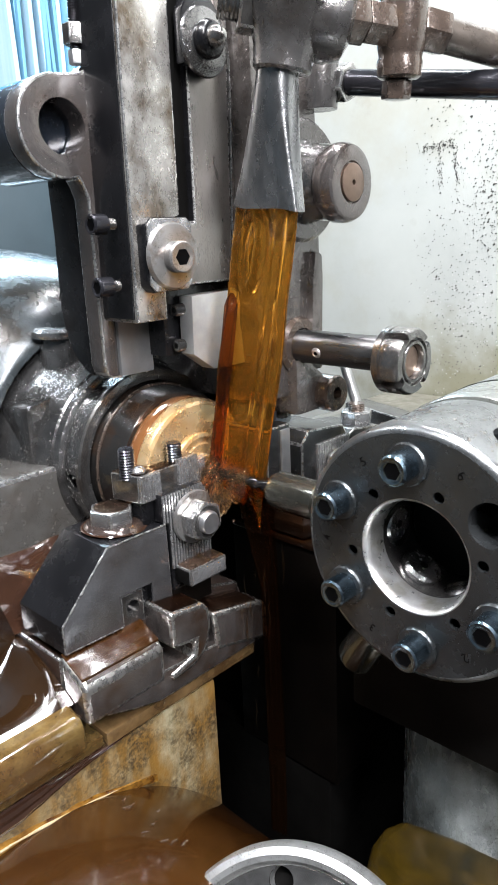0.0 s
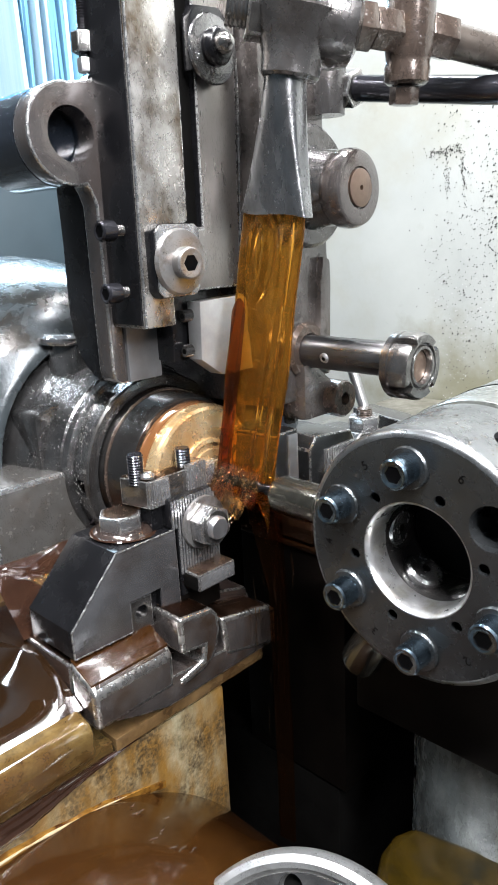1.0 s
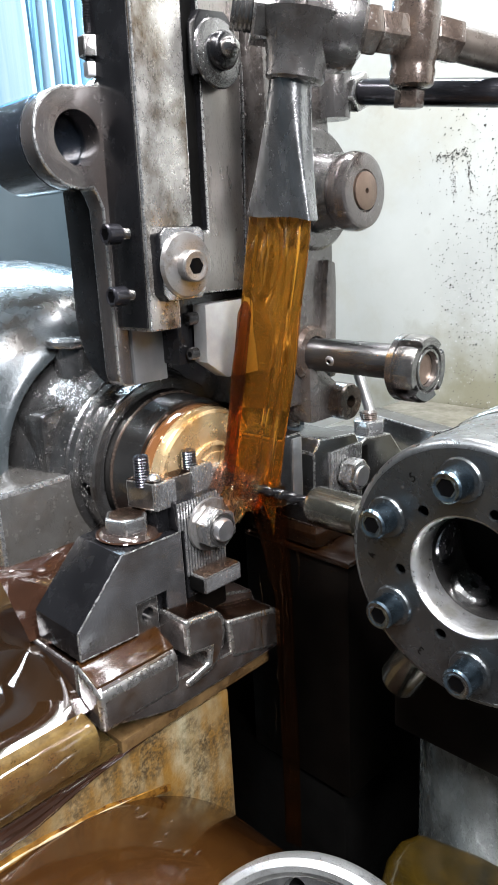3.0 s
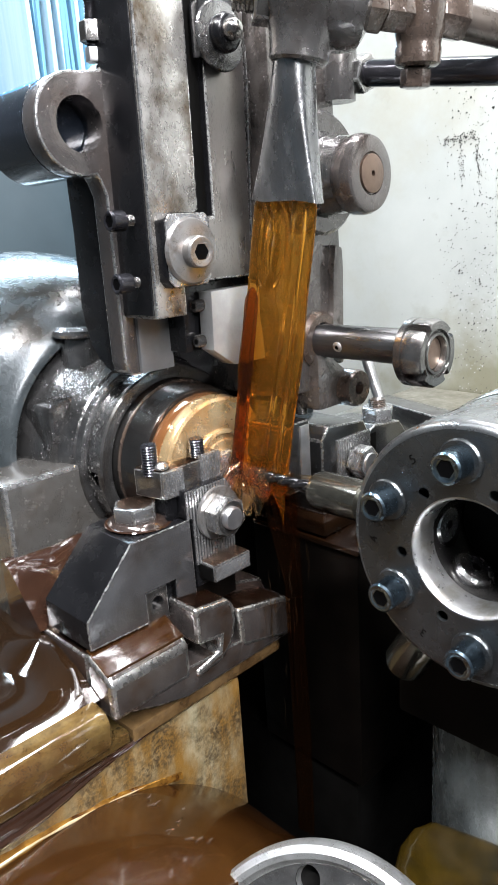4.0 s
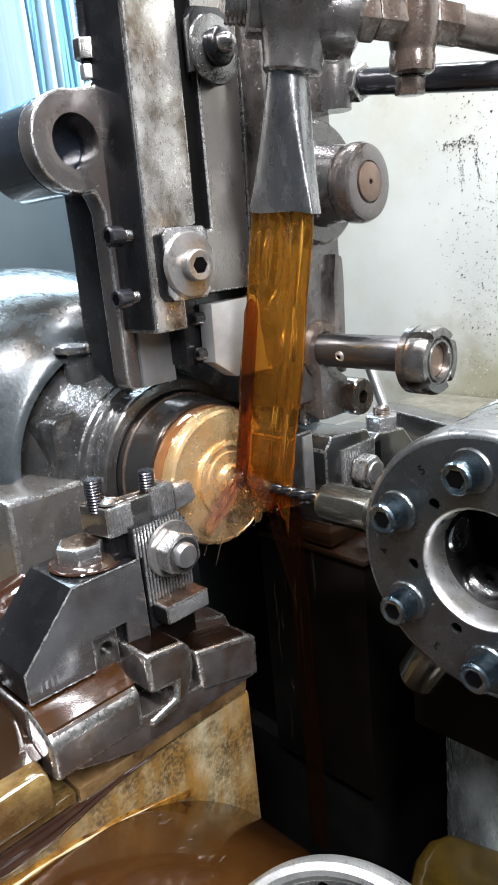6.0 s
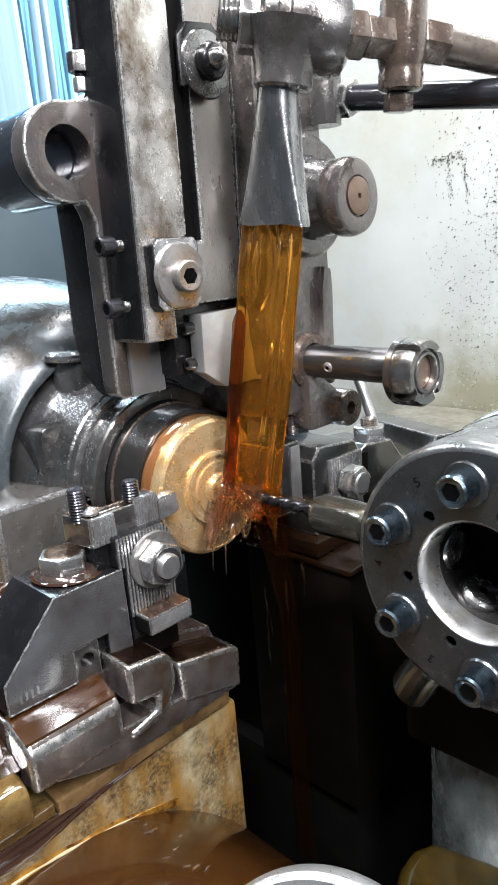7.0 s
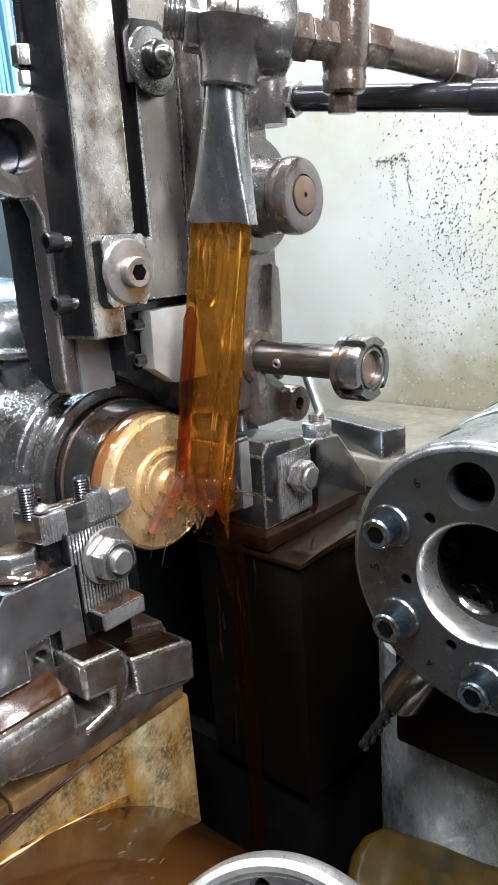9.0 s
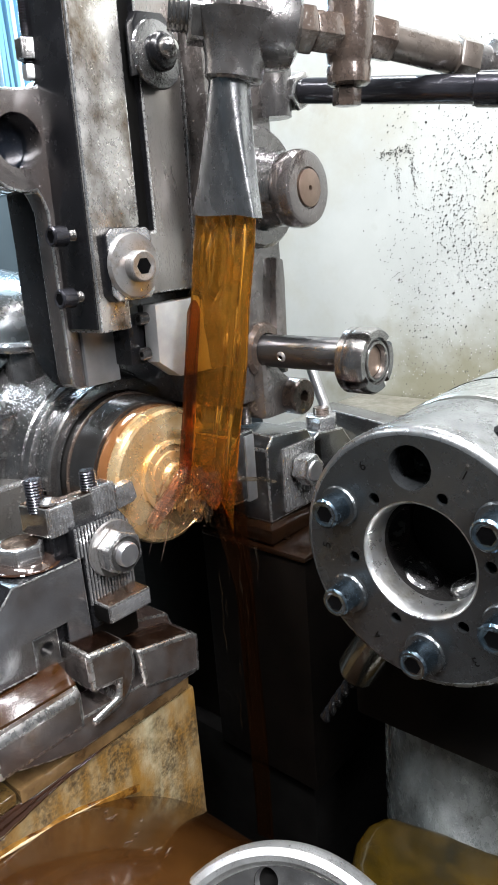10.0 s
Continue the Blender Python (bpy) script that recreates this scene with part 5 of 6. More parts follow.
rn = part("stud_nut", hexagon((-0.230, 0.207, -0.006), (-0.230, 0.207, 0.008), 0.031, 0.0016), STEEL_SATIN, rear, "hexagon stud nut")
part("stud", thread((-0.230, 0.207, 0.007), (-0.230, 0.207, 0.016), 0.009, 0.002), RUST_BROWN, rn)
for yy in (0.088,):
    part("set_screw", thread((-0.232, yy, 0.026), (-0.232, yy, 0.044), 0.0058, 0.0018), STEEL_OILY, rear)
part("hook", prism([(-0.19, 0.085), (-0.16, 0.15), (-0.145, 0.155), (-0.15, 0.13), (-0.175, 0.088)], "z", -0.093, -0.084, 0.002), OIL_BLACK, rear, "oily steel hook")
lever = thing("bright_lever", (-0.23, 0.22, -0.05), "thin bright steel rod leaning behind the rear post", "lever")
part("rod", rod((-0.257, 0.224, 0.062), (-0.213, 0.226, -0.056), 0.0055, 0.001), STEEL_BRIGHT, lever)
gib = thing("cover_block", (-0.25, 0.32, -0.055), "dark steel bar on the rear cover", "bar")
part("bar", prism([(-0.33, 0.33), (-0.20, 0.29), (-0.185, 0.32), (-0.32, 0.36)], "z", -0.055, -0.02, 0.002), STEEL_OILY, gib)

# ---- front slide ----
front = thing("front_cross_slide", (-0.25, -0.1, -0.17), "front cross slide carrying a clamped tool post, wet with oil", "cross slide")
side = [(-0.168, -0.106), (-0.02, -0.106), (0.022, -0.118), (0.026, -0.130), (0.024, -0.165), (-0.10, -0.165), (-0.13, -0.157), (-0.155, -0.147), (-0.169, -0.141)]
part("slide_body", prism(side, "x", -0.33, -0.232, 0.002), STEEL_OILBROWN, front, "oil-covered slide body")
part("shoulder", prism([(-0.231, -0.101), (-0.205, -0.113), (-0.200, -0.119), (-0.200, -0.149), (-0.231, -0.149)], "y", -0.169, -0.094, 0.0045, segments=4), SIDE_WORN, front, "sloping oily shoulder")
low_side = [(-0.166, -0.140), (-0.094, -0.140), (-0.046, -0.143), (0.024, -0.150), (0.023, -0.165), (-0.10, -0.165), (-0.13, -0.157), (-0.155, -0.148)]
part("lower_edge", prism(low_side, "x", -0.231, -0.2008, 0.0015), SIDE_WORN, front, "worn steel lower edge")
jaw = [(-0.086, -0.092), (-0.050, -0.097), (-0.0445, -0.104), (-0.043, -0.118), (-0.0455, -0.132), (-0.052, -0.143), (-0.063, -0.150), (-0.088, -0.1535), (-0.090, -0.146), (-0.064, -0.140), (-0.062, -0.128), (-0.086, -0.124)]
part("clamp_jaw", prism(jaw, "x", -0.237, -0.1985, 0.0038, segments=4), SIDE_WORN, front, "hooked clamp jaw")
part("end_block", prism([(-0.040, -0.112), (0.016, -0.124), (0.027, -0.130), (0.025, -0.166), (-0.036, -0.150)], "x", -0.231, -0.1995, 0.0042, segments=4), SIDE_WORN, front, "worn steel end block")
part("oil_film", prism([(-0.1655, -0.1062), (-0.02, -0.1062), (-0.02, -0.1046), (-0.1655, -0.1046)], "x", -0.328, -0.2335, 0.0006), OIL_THIN, front, "brown oil standing on the slide")
part("oil_film", prism([(-0.2308, -0.1008), (-0.2300, -0.0996), (-0.2052, -0.1113), (-0.2046, -0.1130)], "y", -0.1678, -0.0952, 0.0005), OIL_BROWN, front, "brown oil running over the shoulder")
part("oil_film", prism([(-0.0825, -0.0924), (-0.0825, -0.0910), (-0.0530, -0.0950), (-0.0530, -0.0964)], "x", -0.2345, -0.2025, 0.0005), OIL_THIN, front, "brown oil on the jaw")
part("oil_film", prism([(-0.0385, -0.1122), (-0.0385, -0.1108), (0.0150, -0.1228), (0.0150, -0.1242)], "x", -0.2295, -0.2020, 0.0005), OIL_THIN, front, "brown oil on the end block")
part("way_strip", prism([(-0.153, -0.1775), (0.012, -0.1775), (0.014, -0.1664), (-0.153, -0.1664)], "x", -0.26, -0.2036, 0.0008), STRIP_YELLOW, front, "yellowed strip under the slide")
base_top = [(-0.43, -0.140), (-0.40, -0.124), (-0.30, -0.128), (-0.218, -0.135), (-0.204, -0.139), (-0.199, -0.147), (-0.199, -0.1665), (-0.43, -0.1665)]
part("slide_base", prism(base_top, "y", -0.60, -0.172, 0.0085, segments=5), GOLD_PAINT, front, "slide base flooded with brown oil")
def pool_mesh():
    """Oil standing in slow waves on the slide base, with one hump shaped for a lamp's reflection."""
    b = bmesh.new()
    grid = []
    for i in range(41):
        x = -0.395 + 0.178 * i / 40
        grid.append([])
        for j in range(71):
            y = -0.52 + 0.3505 * j / 70
            top = -0.124 + (x + 0.40) * (-0.04 if x < -0.30 else -0.0854) + (0.0 if x < -0.30 else 0.00454)
            rise = min(1.0, i / 4, j / 6) * (1 - max(0.0, (i - 26) / 14) ** 2)
            level = -0.1222 + 0.0012 * noise.noise((x * 17, y * 13, 0.6)) + 0.0004 * noise.noise((x * 50, y * 36, 2.6))
            # hump tilted so its flank mirrors the lamp towards the camera
            level += 0.0065 * math.exp(-((x + 0.292) / 0.026) ** 2 - ((y + 0.180) / 0.020) ** 2)
            level += 0.0085 * math.exp(-((y + 0.170) / 0.020) ** 2) * min(1.0, max(0.0, (-0.216 - x) / 0.03))
            z = top - 0.0006 + rise * max(0.0, level - top + 0.0006)
            grid[-1].append(b.verts.new((x, y, z)))
    for i in range(40):
        for j in range(70):
            b.faces.new((grid[i][j], grid[i + 1][j], grid[i + 1][j + 1], grid[i][j + 1]))
    return b


def bank_mesh():
    """Oil heaped against the foot of the headstock ledge."""
    b = bmesh.new()
    grid = []
    for i in range(25):
        f = i / 24
        grid.append([])
        for j in range(41):
            y = -0.172 + 0.125 * j / 40
            x = -0.344 + 0.052 * f
            z = -0.058 - 0.049 * f ** 1.4 + 0.0024 * noise.noise((x * 40, y * 30, 5.1)) + 0.0004 * noise.noise((x * 110, y * 80, 1.1))
            grid[-1].append(b.verts.new((x, y, z)))
    low = [b.verts.new((-0.344 + 0.052 * i / 24, -0.172, -0.112)) for i in range(25)]
    for i in range(24):
        b.faces.new((low[i], low[i + 1], grid[i + 1][0], grid[i][0]))
        for j in range(40):
            b.faces.new((grid[i][j], grid[i + 1][j], grid[i + 1][j + 1], grid[i][j + 1]))
    return b


part("oil_bank", bank_mesh(), OIL_FILM, front, "heaped red-brown oil behind the tool post", 80)
part("oil_pool", pool_mesh(), OIL_POOL, front, "wavy brown oil standing on the slide base", 80)
part("base_ledge", box(-0.42, -0.2055, -0.60, -0.155, -0.1765, -0.1668, 0.0015), GOLD_PAINT, front, "oily ledge")
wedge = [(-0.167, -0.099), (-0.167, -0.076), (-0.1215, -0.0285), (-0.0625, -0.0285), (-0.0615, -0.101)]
# black body and lighter side put the post's shading into colour
wb = part("wedge_block", prism(wedge, "x", -0.285, -0.2262, 0.0006), BLACK_AND_SHADE, front, "wedge-shaped tool post, painted black for its unlit faces")
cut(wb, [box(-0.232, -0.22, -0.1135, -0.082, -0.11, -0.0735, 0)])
ws = part("side_face", prism(wedge, "x", -0.2261, -0.2243, 0.0015), WEDGE_MAT, wb, "side of the post in lighter steel, as its lit face")
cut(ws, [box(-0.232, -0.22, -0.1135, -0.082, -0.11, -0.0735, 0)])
# pale strands paint wear and highlight along the post's edges
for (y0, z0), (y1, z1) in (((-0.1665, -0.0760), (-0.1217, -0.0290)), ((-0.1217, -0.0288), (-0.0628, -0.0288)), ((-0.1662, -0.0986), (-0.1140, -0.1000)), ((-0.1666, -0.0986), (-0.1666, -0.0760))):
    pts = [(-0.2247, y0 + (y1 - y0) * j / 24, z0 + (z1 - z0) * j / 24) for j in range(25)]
    part("worn_edge_glint", strand(pts, [0.00075 + 0.00025 * math.sin(j * 1.3 + y0 * 70) for j in range(25)], 8), EDGE_WEAR_GLINT, wb, "worn edge with its highlight painted bright")
kp = part("key_plate", box(-0.2318, -0.2262, -0.1125, -0.0905, -0.1040, -0.0750, 0.0012), STEEL_OILY, front, "small drilled key plate")
cut(kp, [rod((-0.24, -0.1015, -0.0875), (-0.22, -0.1015, -0.0875), 0.0058, 0, 24)])
for k in range(4):
    part("stamp_bar", box(-0.2246, -0.2242, -0.158 + k * 0.0045, -0.1562 + k * 0.0045, -0.0935 + 0.001 * (k % 2), -0.0865, 0.0), STEEL_GREY, wb, "stamped mark")
hb = part("hex_bolt", hexagon((-0.255, -0.093, -0.024), (-0.255, -0.093, -0.0110), 0.033, 0.0018, spin=0.35), NUT_STEEL, front, "oily hexagon bolt")
part("flange", lathe([(0, 0), (0.0245, 0), (0.0252, 0.0015), (0.0240, 0.0036), (0.0215, 0.0058), (0, 0.0062)], (-0.255, -0.092, -0.0288), (-0.255, -0.092, 0), 56), STEEL_OILBROWN, hb, "round flange wet with oil")
part("oil_film", lathe([(0, 0), (0.0140, 0), (0.0136, 0.0010), (0.006, 0.0007), (0, 0.0006)], (-0.255, -0.093, -0.0111), (-0.255, -0.093, 0), 32), OIL_THIN, hb, "brown oil in the bolt head")
part("oil_puddle", lathe([(0, 0), (0.0275, 0), (0.0268, 0.0008), (0, 0.001)], (-0.255, -0.0915, -0.0278), (-0.255, -0.090, 0), 40), OIL_FILM, hb, "puddle of brown oil")
ser = part("serrated_block", prism([(-0.0600, -0.0905), (-0.0610, -0.0300), (-0.0662, -0.0270), (-0.0662, -0.0030), (-0.0215, -0.0030), (-0.0140, -0.0140), (-0.0155, -0.0905)], "x", -0.2430, -0.2240, 0.001), BLACK_AND_SHADE, front, "serrated clamping block")
for k in range(17):
    y0 = -0.0655 + k * 0.0030
    z0 = -0.0275 if y0 < -0.0612 else -0.0700
    part("rib", box(-0.2242, -0.2225, y0, y0 + 0.0016, z0, -0.0038 - max(0, k - 14) * 0.0042, 0.0), STEEL_SATIN, ser)
part("washer", lathe([(0.0, 0), (0.0225, 0), (0.0230, 0.001), (0.0225, 0.0036), (0.017, 0.0042), (0, 0.0042)], (-0.2221, -0.0345, -0.0300), (0, -0.0345, -0.0300), 48), WASH_MAT, front, "round washer")
nt = part("nut", hexagon((-0.2179, -0.0358, -0.0300), (-0.2035, -0.0358, -0.0300), 0.0315, 0.002, spin=0.62), NUT_STEEL, front, "bright hexagon nut")
part("stud", lathe([(0.0098, -0.002), (0.0098, 0.0035), (0.0085, 0.0055), (0, 0.006)], (-0.2035, -0.0362, -0.0300), (0, -0.0362, -0.0300), 32), STEEL_BRIGHT, nt, "bright stud end")
part("nut_ring", lathe([(0.0102, -0.001), (0.0138, -0.001), (0.0138, 0.0006), (0.0102, 0.0006)], (-0.2033, -0.0362, -0.0300), (0, -0.0362, -0.0300), 32, closed=True), STEEL_OILY, nt, "dull turned ring of the nut")
part("tool_bar", prism([(-0.262, -0.0855), (-0.2335, -0.0800), (-0.2335, -0.0150), (-0.2465, -0.0150), (-0.2465, -0.0600), (-0.262, -0.0640)], "z", -0.0080, 0.0150, 0.0010), STEEL_OILY, front, "tool holder bar wet with oil")
part("bar_foot", box(-0.2480, -0.2345, -0.0780, -0.0640, -0.0285, -0.0081, 0.0008), BLACK_AND_SHADE, front, "black foot of the tool holder")
part("oil_film", prism([(-0.2610, -0.0845), (-0.2345, -0.0790), (-0.2345, -0.0160), (-0.2455, -0.0160), (-0.2455, -0.0590), (-0.261, -0.0630)], "z", 0.0149, 0.0163, 0.0005), OIL_THIN, front, "brown oil on the tool holder")
for y0, y1, z0, z1 in ((-0.0800, -0.0590, -0.0078, 0.0150), (-0.0395, -0.0185, -0.0045, 0.0190)):
    pad = part("grip_pad", box(-0.2335, -0.2308, y0, y1, z0, z1, 0.0006), STEEL_SATIN, front, "ribbed grip pad")
    for k in range(int((y1 - y0) / 0.0026)):
        part("rib", box(-0.2310, -0.2296, y0 + 0.0006 + k * 0.0026, y0 + 0.0019 + k * 0.0026, z0 + 0.0008, z1 - 0.0008, 0.0), STEEL_SATIN, pad)
part("pad_cap", box(-0.2465, -0.2336, -0.0395, -0.0190, 0.0150, 0.0188, 0.0006), STEEL_OILY, front, "oily top of the grip pad")
for x0, y0, z1 in ((-0.248, -0.0785, 0.0360), (-0.241, -0.0350, 0.0315)):
    part("set_screw", thread((x0, y0, 0.010), (x0, y0, z1), 0.0069, 0.0023, 0.0010, 24), STEEL_BLACK, front, "upright set screw")
part("drop_screw", lathe([(0.0, 0), (0.0062, 0), (0.0062, 0.002), (0.004, 0.0045), (0, 0.005)], (-0.2405, -0.0735, 0.0158), (-0.2405, -0.0735, 0.1), 24), STEEL_SATIN, front, "round screw head")
part("tool_bit", prism([(-0.0185, -0.0080), (0.0015, -0.0060), (0.0065, -0.0030), (0.0030, 0.0120), (-0.0185, 0.0110)], "x", -0.2440, -0.2345, 0.0008), STEEL_SATIN, front, "bright cutting tool")
part("clamp_bar", box(-0.2320, -0.2055, -0.0560, -0.0150, -0.0825, -0.0680, 0.0014), STEEL_SATIN, front, "bright clamp bar")
part("oil_film", box(-0.2305, -0.2070, -0.0545, -0.0165, -0.0682, -0.0668, 0.0005), OIL_THIN, front, "brown oil on the clamp bar")
# near-black strip paints the unlit end of the bar
part("clamp_bar_shade", box(-0.2300, -0.2075, -0.0575, -0.0562, -0.0815, -0.0695, 0.0003), DARK_AND_SHADE, front, "dark strip painted for the bar's unlit end")
# added support, black so the gap reads as shade
part("riser", box(-0.262, -0.2255, -0.0600, -0.0160, -0.112, -0.0890, 0.001), SHADE_BLACK, front, "support added under the clamp bar, painted black as shade")

# ---- turret ----
TX, TZ = -0.0095, -0.0022
turret = thing("turret", (TX, 0.0, TZ), "grey steel six-station indexing turret with socket screws", "turret")
C = V(TX, 0, TZ)
td = part("disc", lathe([(0.0390, 0.0), (0.0800, 0), (0.0800, 0.0782), (0, 0.0782), (0, 0.072), (0.0390, 0.072)], (TX, -0.04, TZ), (TX, 0.1, TZ), 112, closed=True), STEEL_TURRET, turret, "dull grey turret disc")
# rim in paler steel than the face, colouring in the light on it
trim = part("rim", lathe([(0.0801, 0.0003), (0.0812, 0.0005), (0.0830, 0.0016), (0.0847, 0.0036), (0.0855, 0.0065), (0.0855, 0.078), (0.0835, 0.08), (0.0801, 0.08)], (TX, -0.04, TZ), (TX, 0.1, TZ), 112, closed=True), TURRET_RIM, turret, "rim of the turret, painted paler for the light on it")
# light and shade of the bore go into three steels: back, mouth, wall
part("bore_shade", rod((TX, 0.0175, TZ), (TX, 0.0315, TZ), 0.0346, 0.001, 64), DARK_AND_SHADE, turret, "black disc painted for the shade deep in the bore")
bore = part("bore_ring", lathe([(0.0389, 0.0004), (0.0382, 0.0004), (0.0368, 0.0020), (0.0356, 0.0060), (0.0350, 0.0120), (0.0348, 0.0200), (0.0389, 0.0200)], (TX, -0.04, TZ), (TX, 0.1, TZ), 96, closed=True), BORE_STEEL, turret, "flared mouth of the bore, painted bright as lit")
bore_in = part("bore_wall", lathe([(0.0389, 0.0202), (0.0352, 0.0202), (0.0350, 0.0705), (0.0389, 0.0705)], (TX, -0.04, TZ), (TX, 0.1, TZ), 96, closed=True), STEEL_OILY, turret, "oily deeper wall of the bore, darker as shade")
holes, rim_holes, bore_holes = [], [], []
for k in range(6):
    q = radians(155 + 60 * k)
    cx, cz = TX + 0.0600 * math.cos(q), TZ + 0.0600 * math.sin(q)
    if k == 4:
        holes.append(lathe([(0, 0), (0.0135, 0), (0.0135, 0.05), (0.0155, 0.056), (0.0155, 0.06), (0, 0.06)], (cx, 0.012, cz), (cx, -0.1, cz), 40))
    p = radians(155 - 25 + 60 * k)
    cx, cz = TX + 0.0465 * math.cos(p), TZ + 0.0465 * math.sin(p)
    holes.append(rod((cx, -0.05, cz), (cx, -0.028, cz), 0.0038, 0, 20))
    r = radians(60 * k)
    dr = V(math.cos(r), 0, math.sin(r))
    if k not in (3, 4):
        rim_holes.append(rod(C + dr * 0.05, C + dr * 0.1, 0.0135, 0, 32))
    holes.append(rod(C + dr * 0.030, C + dr * 0.1, 0.0150, 0, 32))
    bore_holes.append(rod(C + dr * 0.020, C + dr * 0.06, 0.0150, 0, 32))
cut(td, holes)
cut(trim, rim_holes)
cut(bore_in, bore_holes)
for k in range(6):
    q = radians(155 + 60 * k)
    cx, cz = TX + 0.0615 * math.cos(q), TZ + 0.0615 * math.sin(q)
    if k != 4:
        sc = socket_screw("socket_screw", (cx, -0.043, cz), (cx, -0.0585, cz), 0.0098, 0.0058, SCREW_ZINC, turret, "zinc socket head screw")
        part("washer", lathe([(0.0, 0), (0.0140, 0), (0.0140, 0.0022), (0.0130, 0.0035), (0, 0.0035)], (cx, -0.0398, cz), (cx, -0.1, cz), 40), STEEL_TURRET, sc, "round washer")
for ang, far_end in ((180, 0.066), (240, 0.060)):
    dr = V(math.cos(radians(ang)), 0, math.sin(radians(ang)))
    part("tool_shank", lathe([(0, 0), (0.0155, 0), (0.0155, 0.012), (0.0135, 0.014), (0.0135, 0.017), (0.0155, 0.019), (0.0158, far_end - 0.006), (0.0135, far_end - 0.001), (0, far_end)], C + dr * 0.0845, C + dr * 0.2, 40), SHANK_STEEL, turret, "round steel tool shank")
b = bmesh.new()
rings = []
for k in range(61):
    f = k / 60
    ring = []
    r0 = 0.0048 * min(1.0, (1 - f) / 0.06 + 0.08)
    for i in range(16):
        q = 2 * math.pi * i / 16
        flute = 1.0 - 0.42 * math.exp(-(math.sin(q) / 0.45) ** 2)
        a = q + 2 * math.pi * 2.6 * f
        ring.append(b.verts.new(C + V(-0.1495 - 0.067 * f, r0 * flute * math.cos(a), r0 * flute * math.sin(a))))
    rings.append(ring)
for lo, hi in zip(rings, rings[1:]):
    for i in range(16):
        b.faces.new((lo[i], lo[(i + 1) % 16], hi[(i + 1) % 16], hi[i]))
b.faces.new(rings[0])
b.faces.new(rings[-1])
part("drill", b, BLACK_AND_SHADE, turret, "dark oily twist drill", 50)
for ang in (0, 60, 180, 240, 300):
    dr = V(math.cos(radians(ang)), 0, math.sin(radians(ang)))
    s_in = part("shank_end", lathe([(0, 0), (0.0118, 0), (0.0138, 0.002), (0.0138, 0.030), (0, 0.030)], C + dr * (0.0345 if ang != 240 else 0.029), C + dr * 0.07, 40), STEEL_SATIN, turret, "inner end of a tool shank")
    part("centre_hole", rod(C + dr * (0.0343 if ang != 240 else 0.0288), C + dr * 0.038, 0.0030, 0.0, 14), DARK_AND_SHADE, s_in)


def numeral(text, ang, radius, size):
    cu = bpy.data.curves.new("numeral", "FONT")
    cu.body, cu.size, cu.align_x, cu.align_y, cu.extrude = text, size, "CENTER", "CENTER", 0.00012
    tmp = bpy.data.objects.new("numeral", cu)
    scene.collection.objects.link(tmp)
    bpy.context.view_layer.update()
    me = bpy.data.meshes.new_from_object(tmp.evaluated_get(bpy.context.evaluated_depsgraph_get()))
    bpy.data.objects.remove(tmp)
    q = radians(ang)
    me.transform(Matrix.Translation((radius * math.cos(q), -0.0401, radius * math.sin(q))) @ Matrix.Rotation(-(q - math.pi / 2), 4, "Y") @ Matrix.Rotation(math.pi / 2, 4, "X"))
    me.materials.clear()
    me.materials.append(DARK_AND_SHADE)
    ob = new("numeral", me)
    ob.parent = turret
    ob["label"] = "stamped station number"


for text, ang in (("6", 64), ("5", 124), ("4", 184), ("3", 244), ("2", 304), ("1", 4)):
    numeral(text, ang, 0.0675, 0.0085)
rng = random.Random(3)
for k in range(6):
    q, r = rng.uniform(0, 2 * math.pi), rng.uniform(0.043, 0.08)
    c = V(TX + r * math.cos(q), -0.0402, TZ + r * math.sin(q))
    part("oil_drop", lathe([(0.0011, 0), (0.0009, 0.0005), (0, 0.0008)], c, c + V(0, -1, 0), 8), OIL_CLEAR, turret, "clear drop of oil")

for k in range(60):
    q, y0 = radians(rng.uniform(35, 150)), rng.uniform(-0.034, 0.02)
    c = V(TX + 0.0854 * math.cos(q), y0, TZ + 0.0854 * math.sin(q))
    r0 = rng.uniform(0.0005, 0.0013)
    part("oil_drop", lathe([(r0, 0), (0.8 * r0, 0.45 * r0), (0, 0.7 * r0)], c, c + V(math.cos(q), 0, math.sin(q)), 8), OIL_CLEAR, trim, "clear drop of oil")

tslide = thing("turret_slide", (0.0, 0.12, -0.145), "pale grey turret slide housing behind the turret", "turret slide")
part("housing", lathe([(0, 0), (0.081, 0), (0.081, 0.004), (0.0860, 0.0045), (0.0875, 0.007), (0.0895, 0.3), (0, 0.3)], (TX, 0.0405, TZ), (TX, 0.5, TZ), 96), CAST_PALE, tslide, "pale painted round housing")
part("groove", lathe([(0.085, 0), (0.0884, 0.0), (0.0884, 0.0015), (0.085, 0.0015)], (TX, 0.098, TZ), (TX, 0.5, TZ), 96, closed=True), DARK_AND_SHADE, tslide, "dark joint line")
part("knob", lathe([(0.016, 0), (0.016, 0.02), (0.013, 0.026), (0, 0.028)], (TX + 0.02, 0.22, TZ + 0.08), (TX + 0.025, 0.22, TZ + 0.2), 28), CAST_DARK, tslide, "dark lubrication cap")
part("base", box(-0.07, 0.35, 0.10, 0.36, -0.145, -0.03, 0.004), CAST_DARK, tslide, "dark slide base")
# added black panel: stands for the turret's shade and darkens the wall below
part("shade_panel", box(-0.100, 0.35, 0.022, 0.099, -0.188, -0.098, 0.004), SHADE_BLACK, tslide, "black panel added for the shade under the turret")

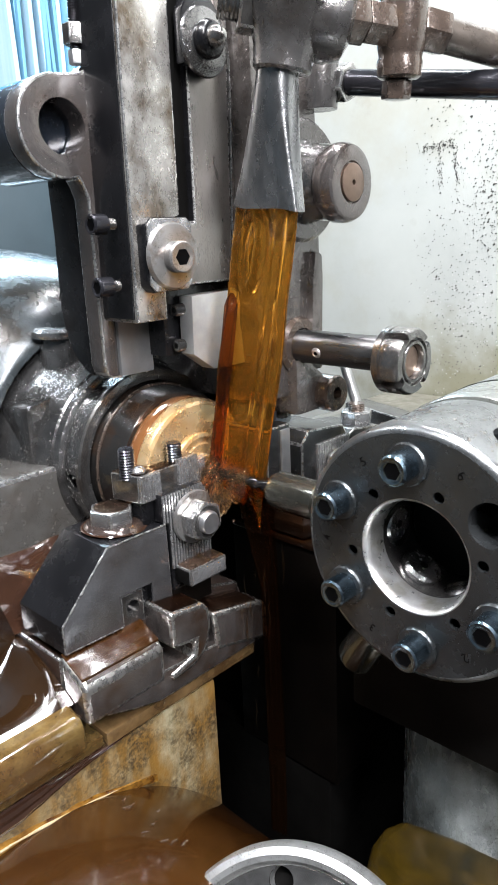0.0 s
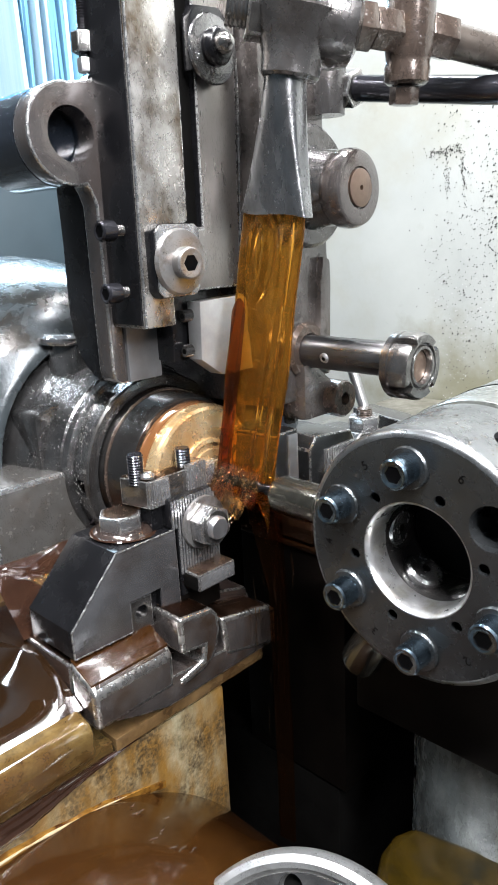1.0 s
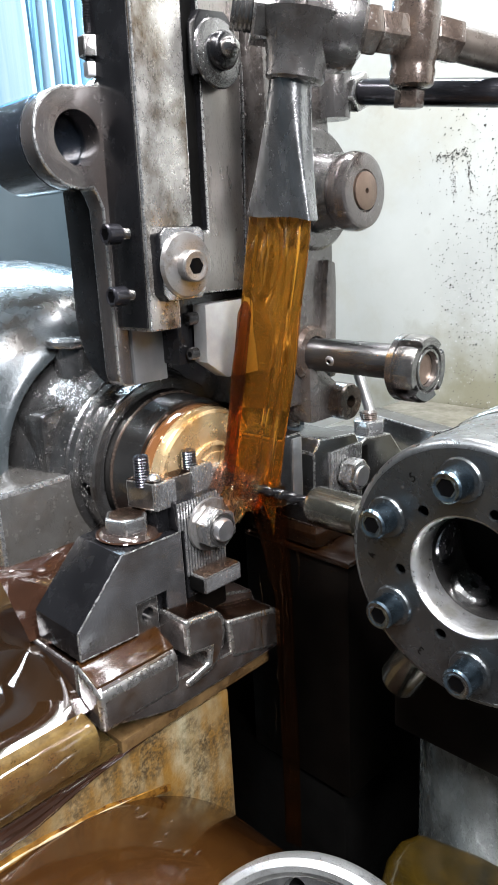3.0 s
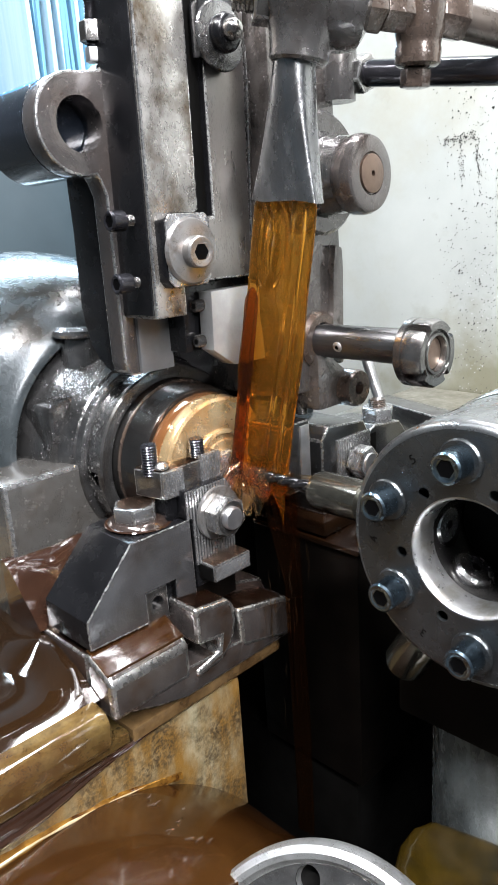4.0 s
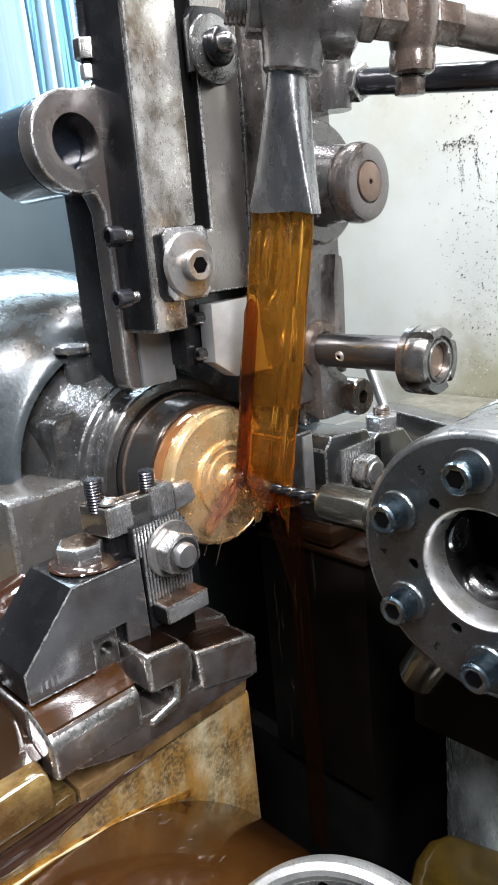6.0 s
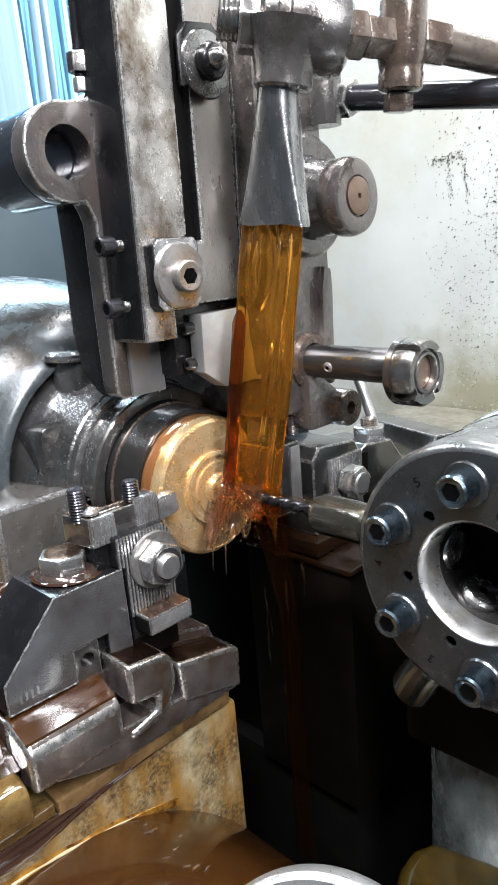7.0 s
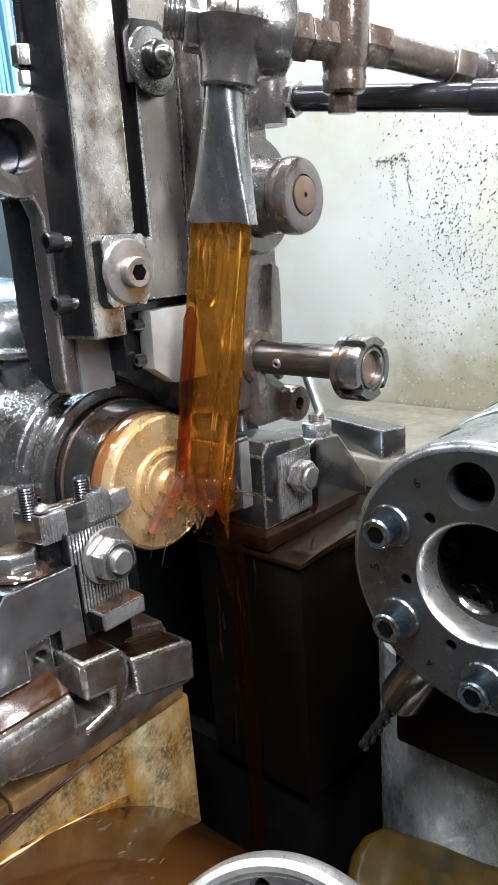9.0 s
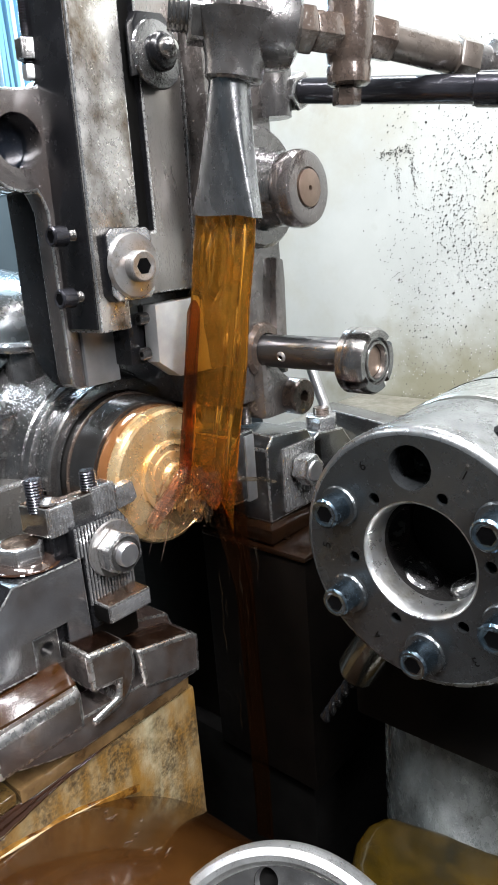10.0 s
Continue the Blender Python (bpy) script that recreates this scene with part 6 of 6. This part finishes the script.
# ---- lower flange disc ----
low = thing("lower_disc", (-0.03, -0.13, -0.27), "steel disc with a broad rounded rim and a drilled hole", "disc")
AXD = V(0.2, -0.75, 0.63).normalized()
AX0 = V(-0.009, -0.17, -0.266) - AXD * 0.012
ld = part("disc", lathe([(0, 0.0), (0.098, 0.0), (0.100, 0.006), (0.0992, 0.012), (0.0965, 0.0165), (0.092, 0.0185), (0.0885, 0.0165), (0.0870, 0.013), (0.0858, 0.011), (0, 0.011)], AX0, AX0 + AXD, 128), STEEL_RIM, low)
lf = part("face", lathe([(0, 0.0112), (0.0856, 0.0112), (0.0852, 0.0124), (0.03, 0.0124), (0.028, 0.016), (0, 0.016)], AX0, AX0 + AXD, 96), STEEL_OILY, low, "darker recessed face")
UP = (V(0, 0, 1) - AXD * AXD.z).normalized()
hc, hole_at = [], []
for k in range(6):
    a = radians(20 + 60 * k)
    c = AX0 + (UP * math.cos(a) + AXD.cross(UP) * math.sin(a)) * 0.0765
    hole_at.append(c)
    hc.append(rod(c + AXD * 0.002, c + AXD * 0.05, 0.0085, 0, 28))
cut(ld, hc)
cut(lf, [rod(c + AXD * 0.002, c + AXD * 0.05, 0.0085, 0, 28) for c in hole_at])
for k in range(6):
    a = radians(20 + 60 * k)
    c = AX0 + (UP * math.cos(a) + AXD.cross(UP) * math.sin(a)) * 0.0765
    # near-black disc colours the shade at the bottom of each hole
    part("hole_shade", rod(c + AXD * 0.0018, c + AXD * 0.0034, 0.0083, 0, 24), DARK_AND_SHADE, low, "dark disc painted for the shade in a drilled hole")
part("shaft", rod(AX0 - AXD * 0.46, AX0, 0.03, 0.001), STEEL_OILY, low)


# ---- everything that moves ----
def motions():
    walk(turret, [(t, pose(TX + d, 0, TZ, 0, r, 0)) for t, d, r in TURRET_ROWS])
    walk(tslide, [(t, pose(d, 0.12, -0.145)) for t, d, r in TURRET_ROWS])
    walk(front, [(t, pose(-0.25, -0.1 + d, -0.17)) for t, d in FRONT_ROWS])
    walk(rear, [(t, pose(-0.25, 0.15 + d, -0.2)) for t, d in REAR_ROWS])
    spin = [(k * 0.1, (k * 80) % 360) for k in range(101)]
    walk(chuck, [(t, pose(-0.29, 0, AZ, a)) for t, a in spin])
    wave = random.Random(9)
    tenths = [k * 0.1 for k in range(101)]
    sway = [0.0004 * math.sin(5.1 * t) + 0.0003 * math.sin(12.7 * t + 1) for t in tenths]
    walk(stream, [(t, pose(-0.18 + a, 0.4 * a, 0, 0, 40 * a, 0)) for t, a in zip(tenths, sway)])
    walk(edge, [(t, pose(-0.22 + a - 0.0006 * math.sin(9 * t), 0.0005 * math.sin(15 * t), 0, 0, 200 * a, 0)) for t, a in zip(tenths, sway)])
    walk(fall, [(t, pose(-0.2 + wave.uniform(-0.001, 0.001), wave.uniform(-0.001, 0.001), -0.1 + wave.uniform(-0.006, 0.006), 0, wave.uniform(-1, 1), wave.uniform(-6, 6))) for t in tenths])
    walk(splash, [(t, pose(-0.2 + wave.uniform(-0.002, 0.002), wave.uniform(-0.002, 0.002), wave.uniform(-0.002, 0.002), wave.uniform(-9, 9), wave.uniform(-7, 7), wave.uniform(-12, 12))) for t in tenths])
    walk(spray, [(t, pose(-0.22 + wave.uniform(-0.002, 0.002), -0.03 + wave.uniform(-0.003, 0.003), wave.uniform(-0.004, 0.004), wave.uniform(-10, 10), wave.uniform(-8, 8), wave.uniform(-8, 8))) for t in tenths])
    walk(work, [(t, pose(-0.26, 0, AZ, a)) for t, a in spin])


# seconds, way along the spindle, turn
TURRET_ROWS = [
    (0.0, 0.0, 0), (0.5, -0.003, 0), (1.0, -0.0055, 0), (1.5, -0.0075, 0), (2.0, -0.0092, 0), (2.2, -0.010, 0), (2.5, 0.004, 0), (2.8, 0.024, 0), (3.3, 0.0267, 0),
    (3.5, 0.0267, 0), (4.0, 0.0196, 0), (4.5, 0.0104, 0), (5.0, 0.0092, 0), (5.5, 0.0149, 0), (6.2, 0.0255, 0), (7.0, 0.0298, 0), (7.5, 0.0303, 0), (8.5, 0.0303, 0),
    (8.6, 0.031, 0), (8.7, 0.036, 0), (8.8, 0.070, 0), (8.9, 0.074, -30), (9.0, 0.066, -60), (9.1, 0.0265, -60), (9.2, 0.0255, -60), (9.5, 0.0252, -60), (10.0, 0.0252, -60)]
FRONT_ROWS = [(0.0, 0.0), (2.0, 0.001), (3.5, 0.0015), (4.0, 0.0015), (4.2, -0.003), (4.5, -0.0135), (5.0, -0.032), (5.5, -0.0455), (6.0, -0.054), (6.5, -0.0575), (7.0, -0.0585), (7.5, -0.058), (10.0, -0.0575)]
REAR_ROWS = [(0.0, 0.006), (2.0, 0.005), (3.5, 0.003), (5.0, 0.002), (7.0, 0.0), (10.0, -0.001)]
motions()
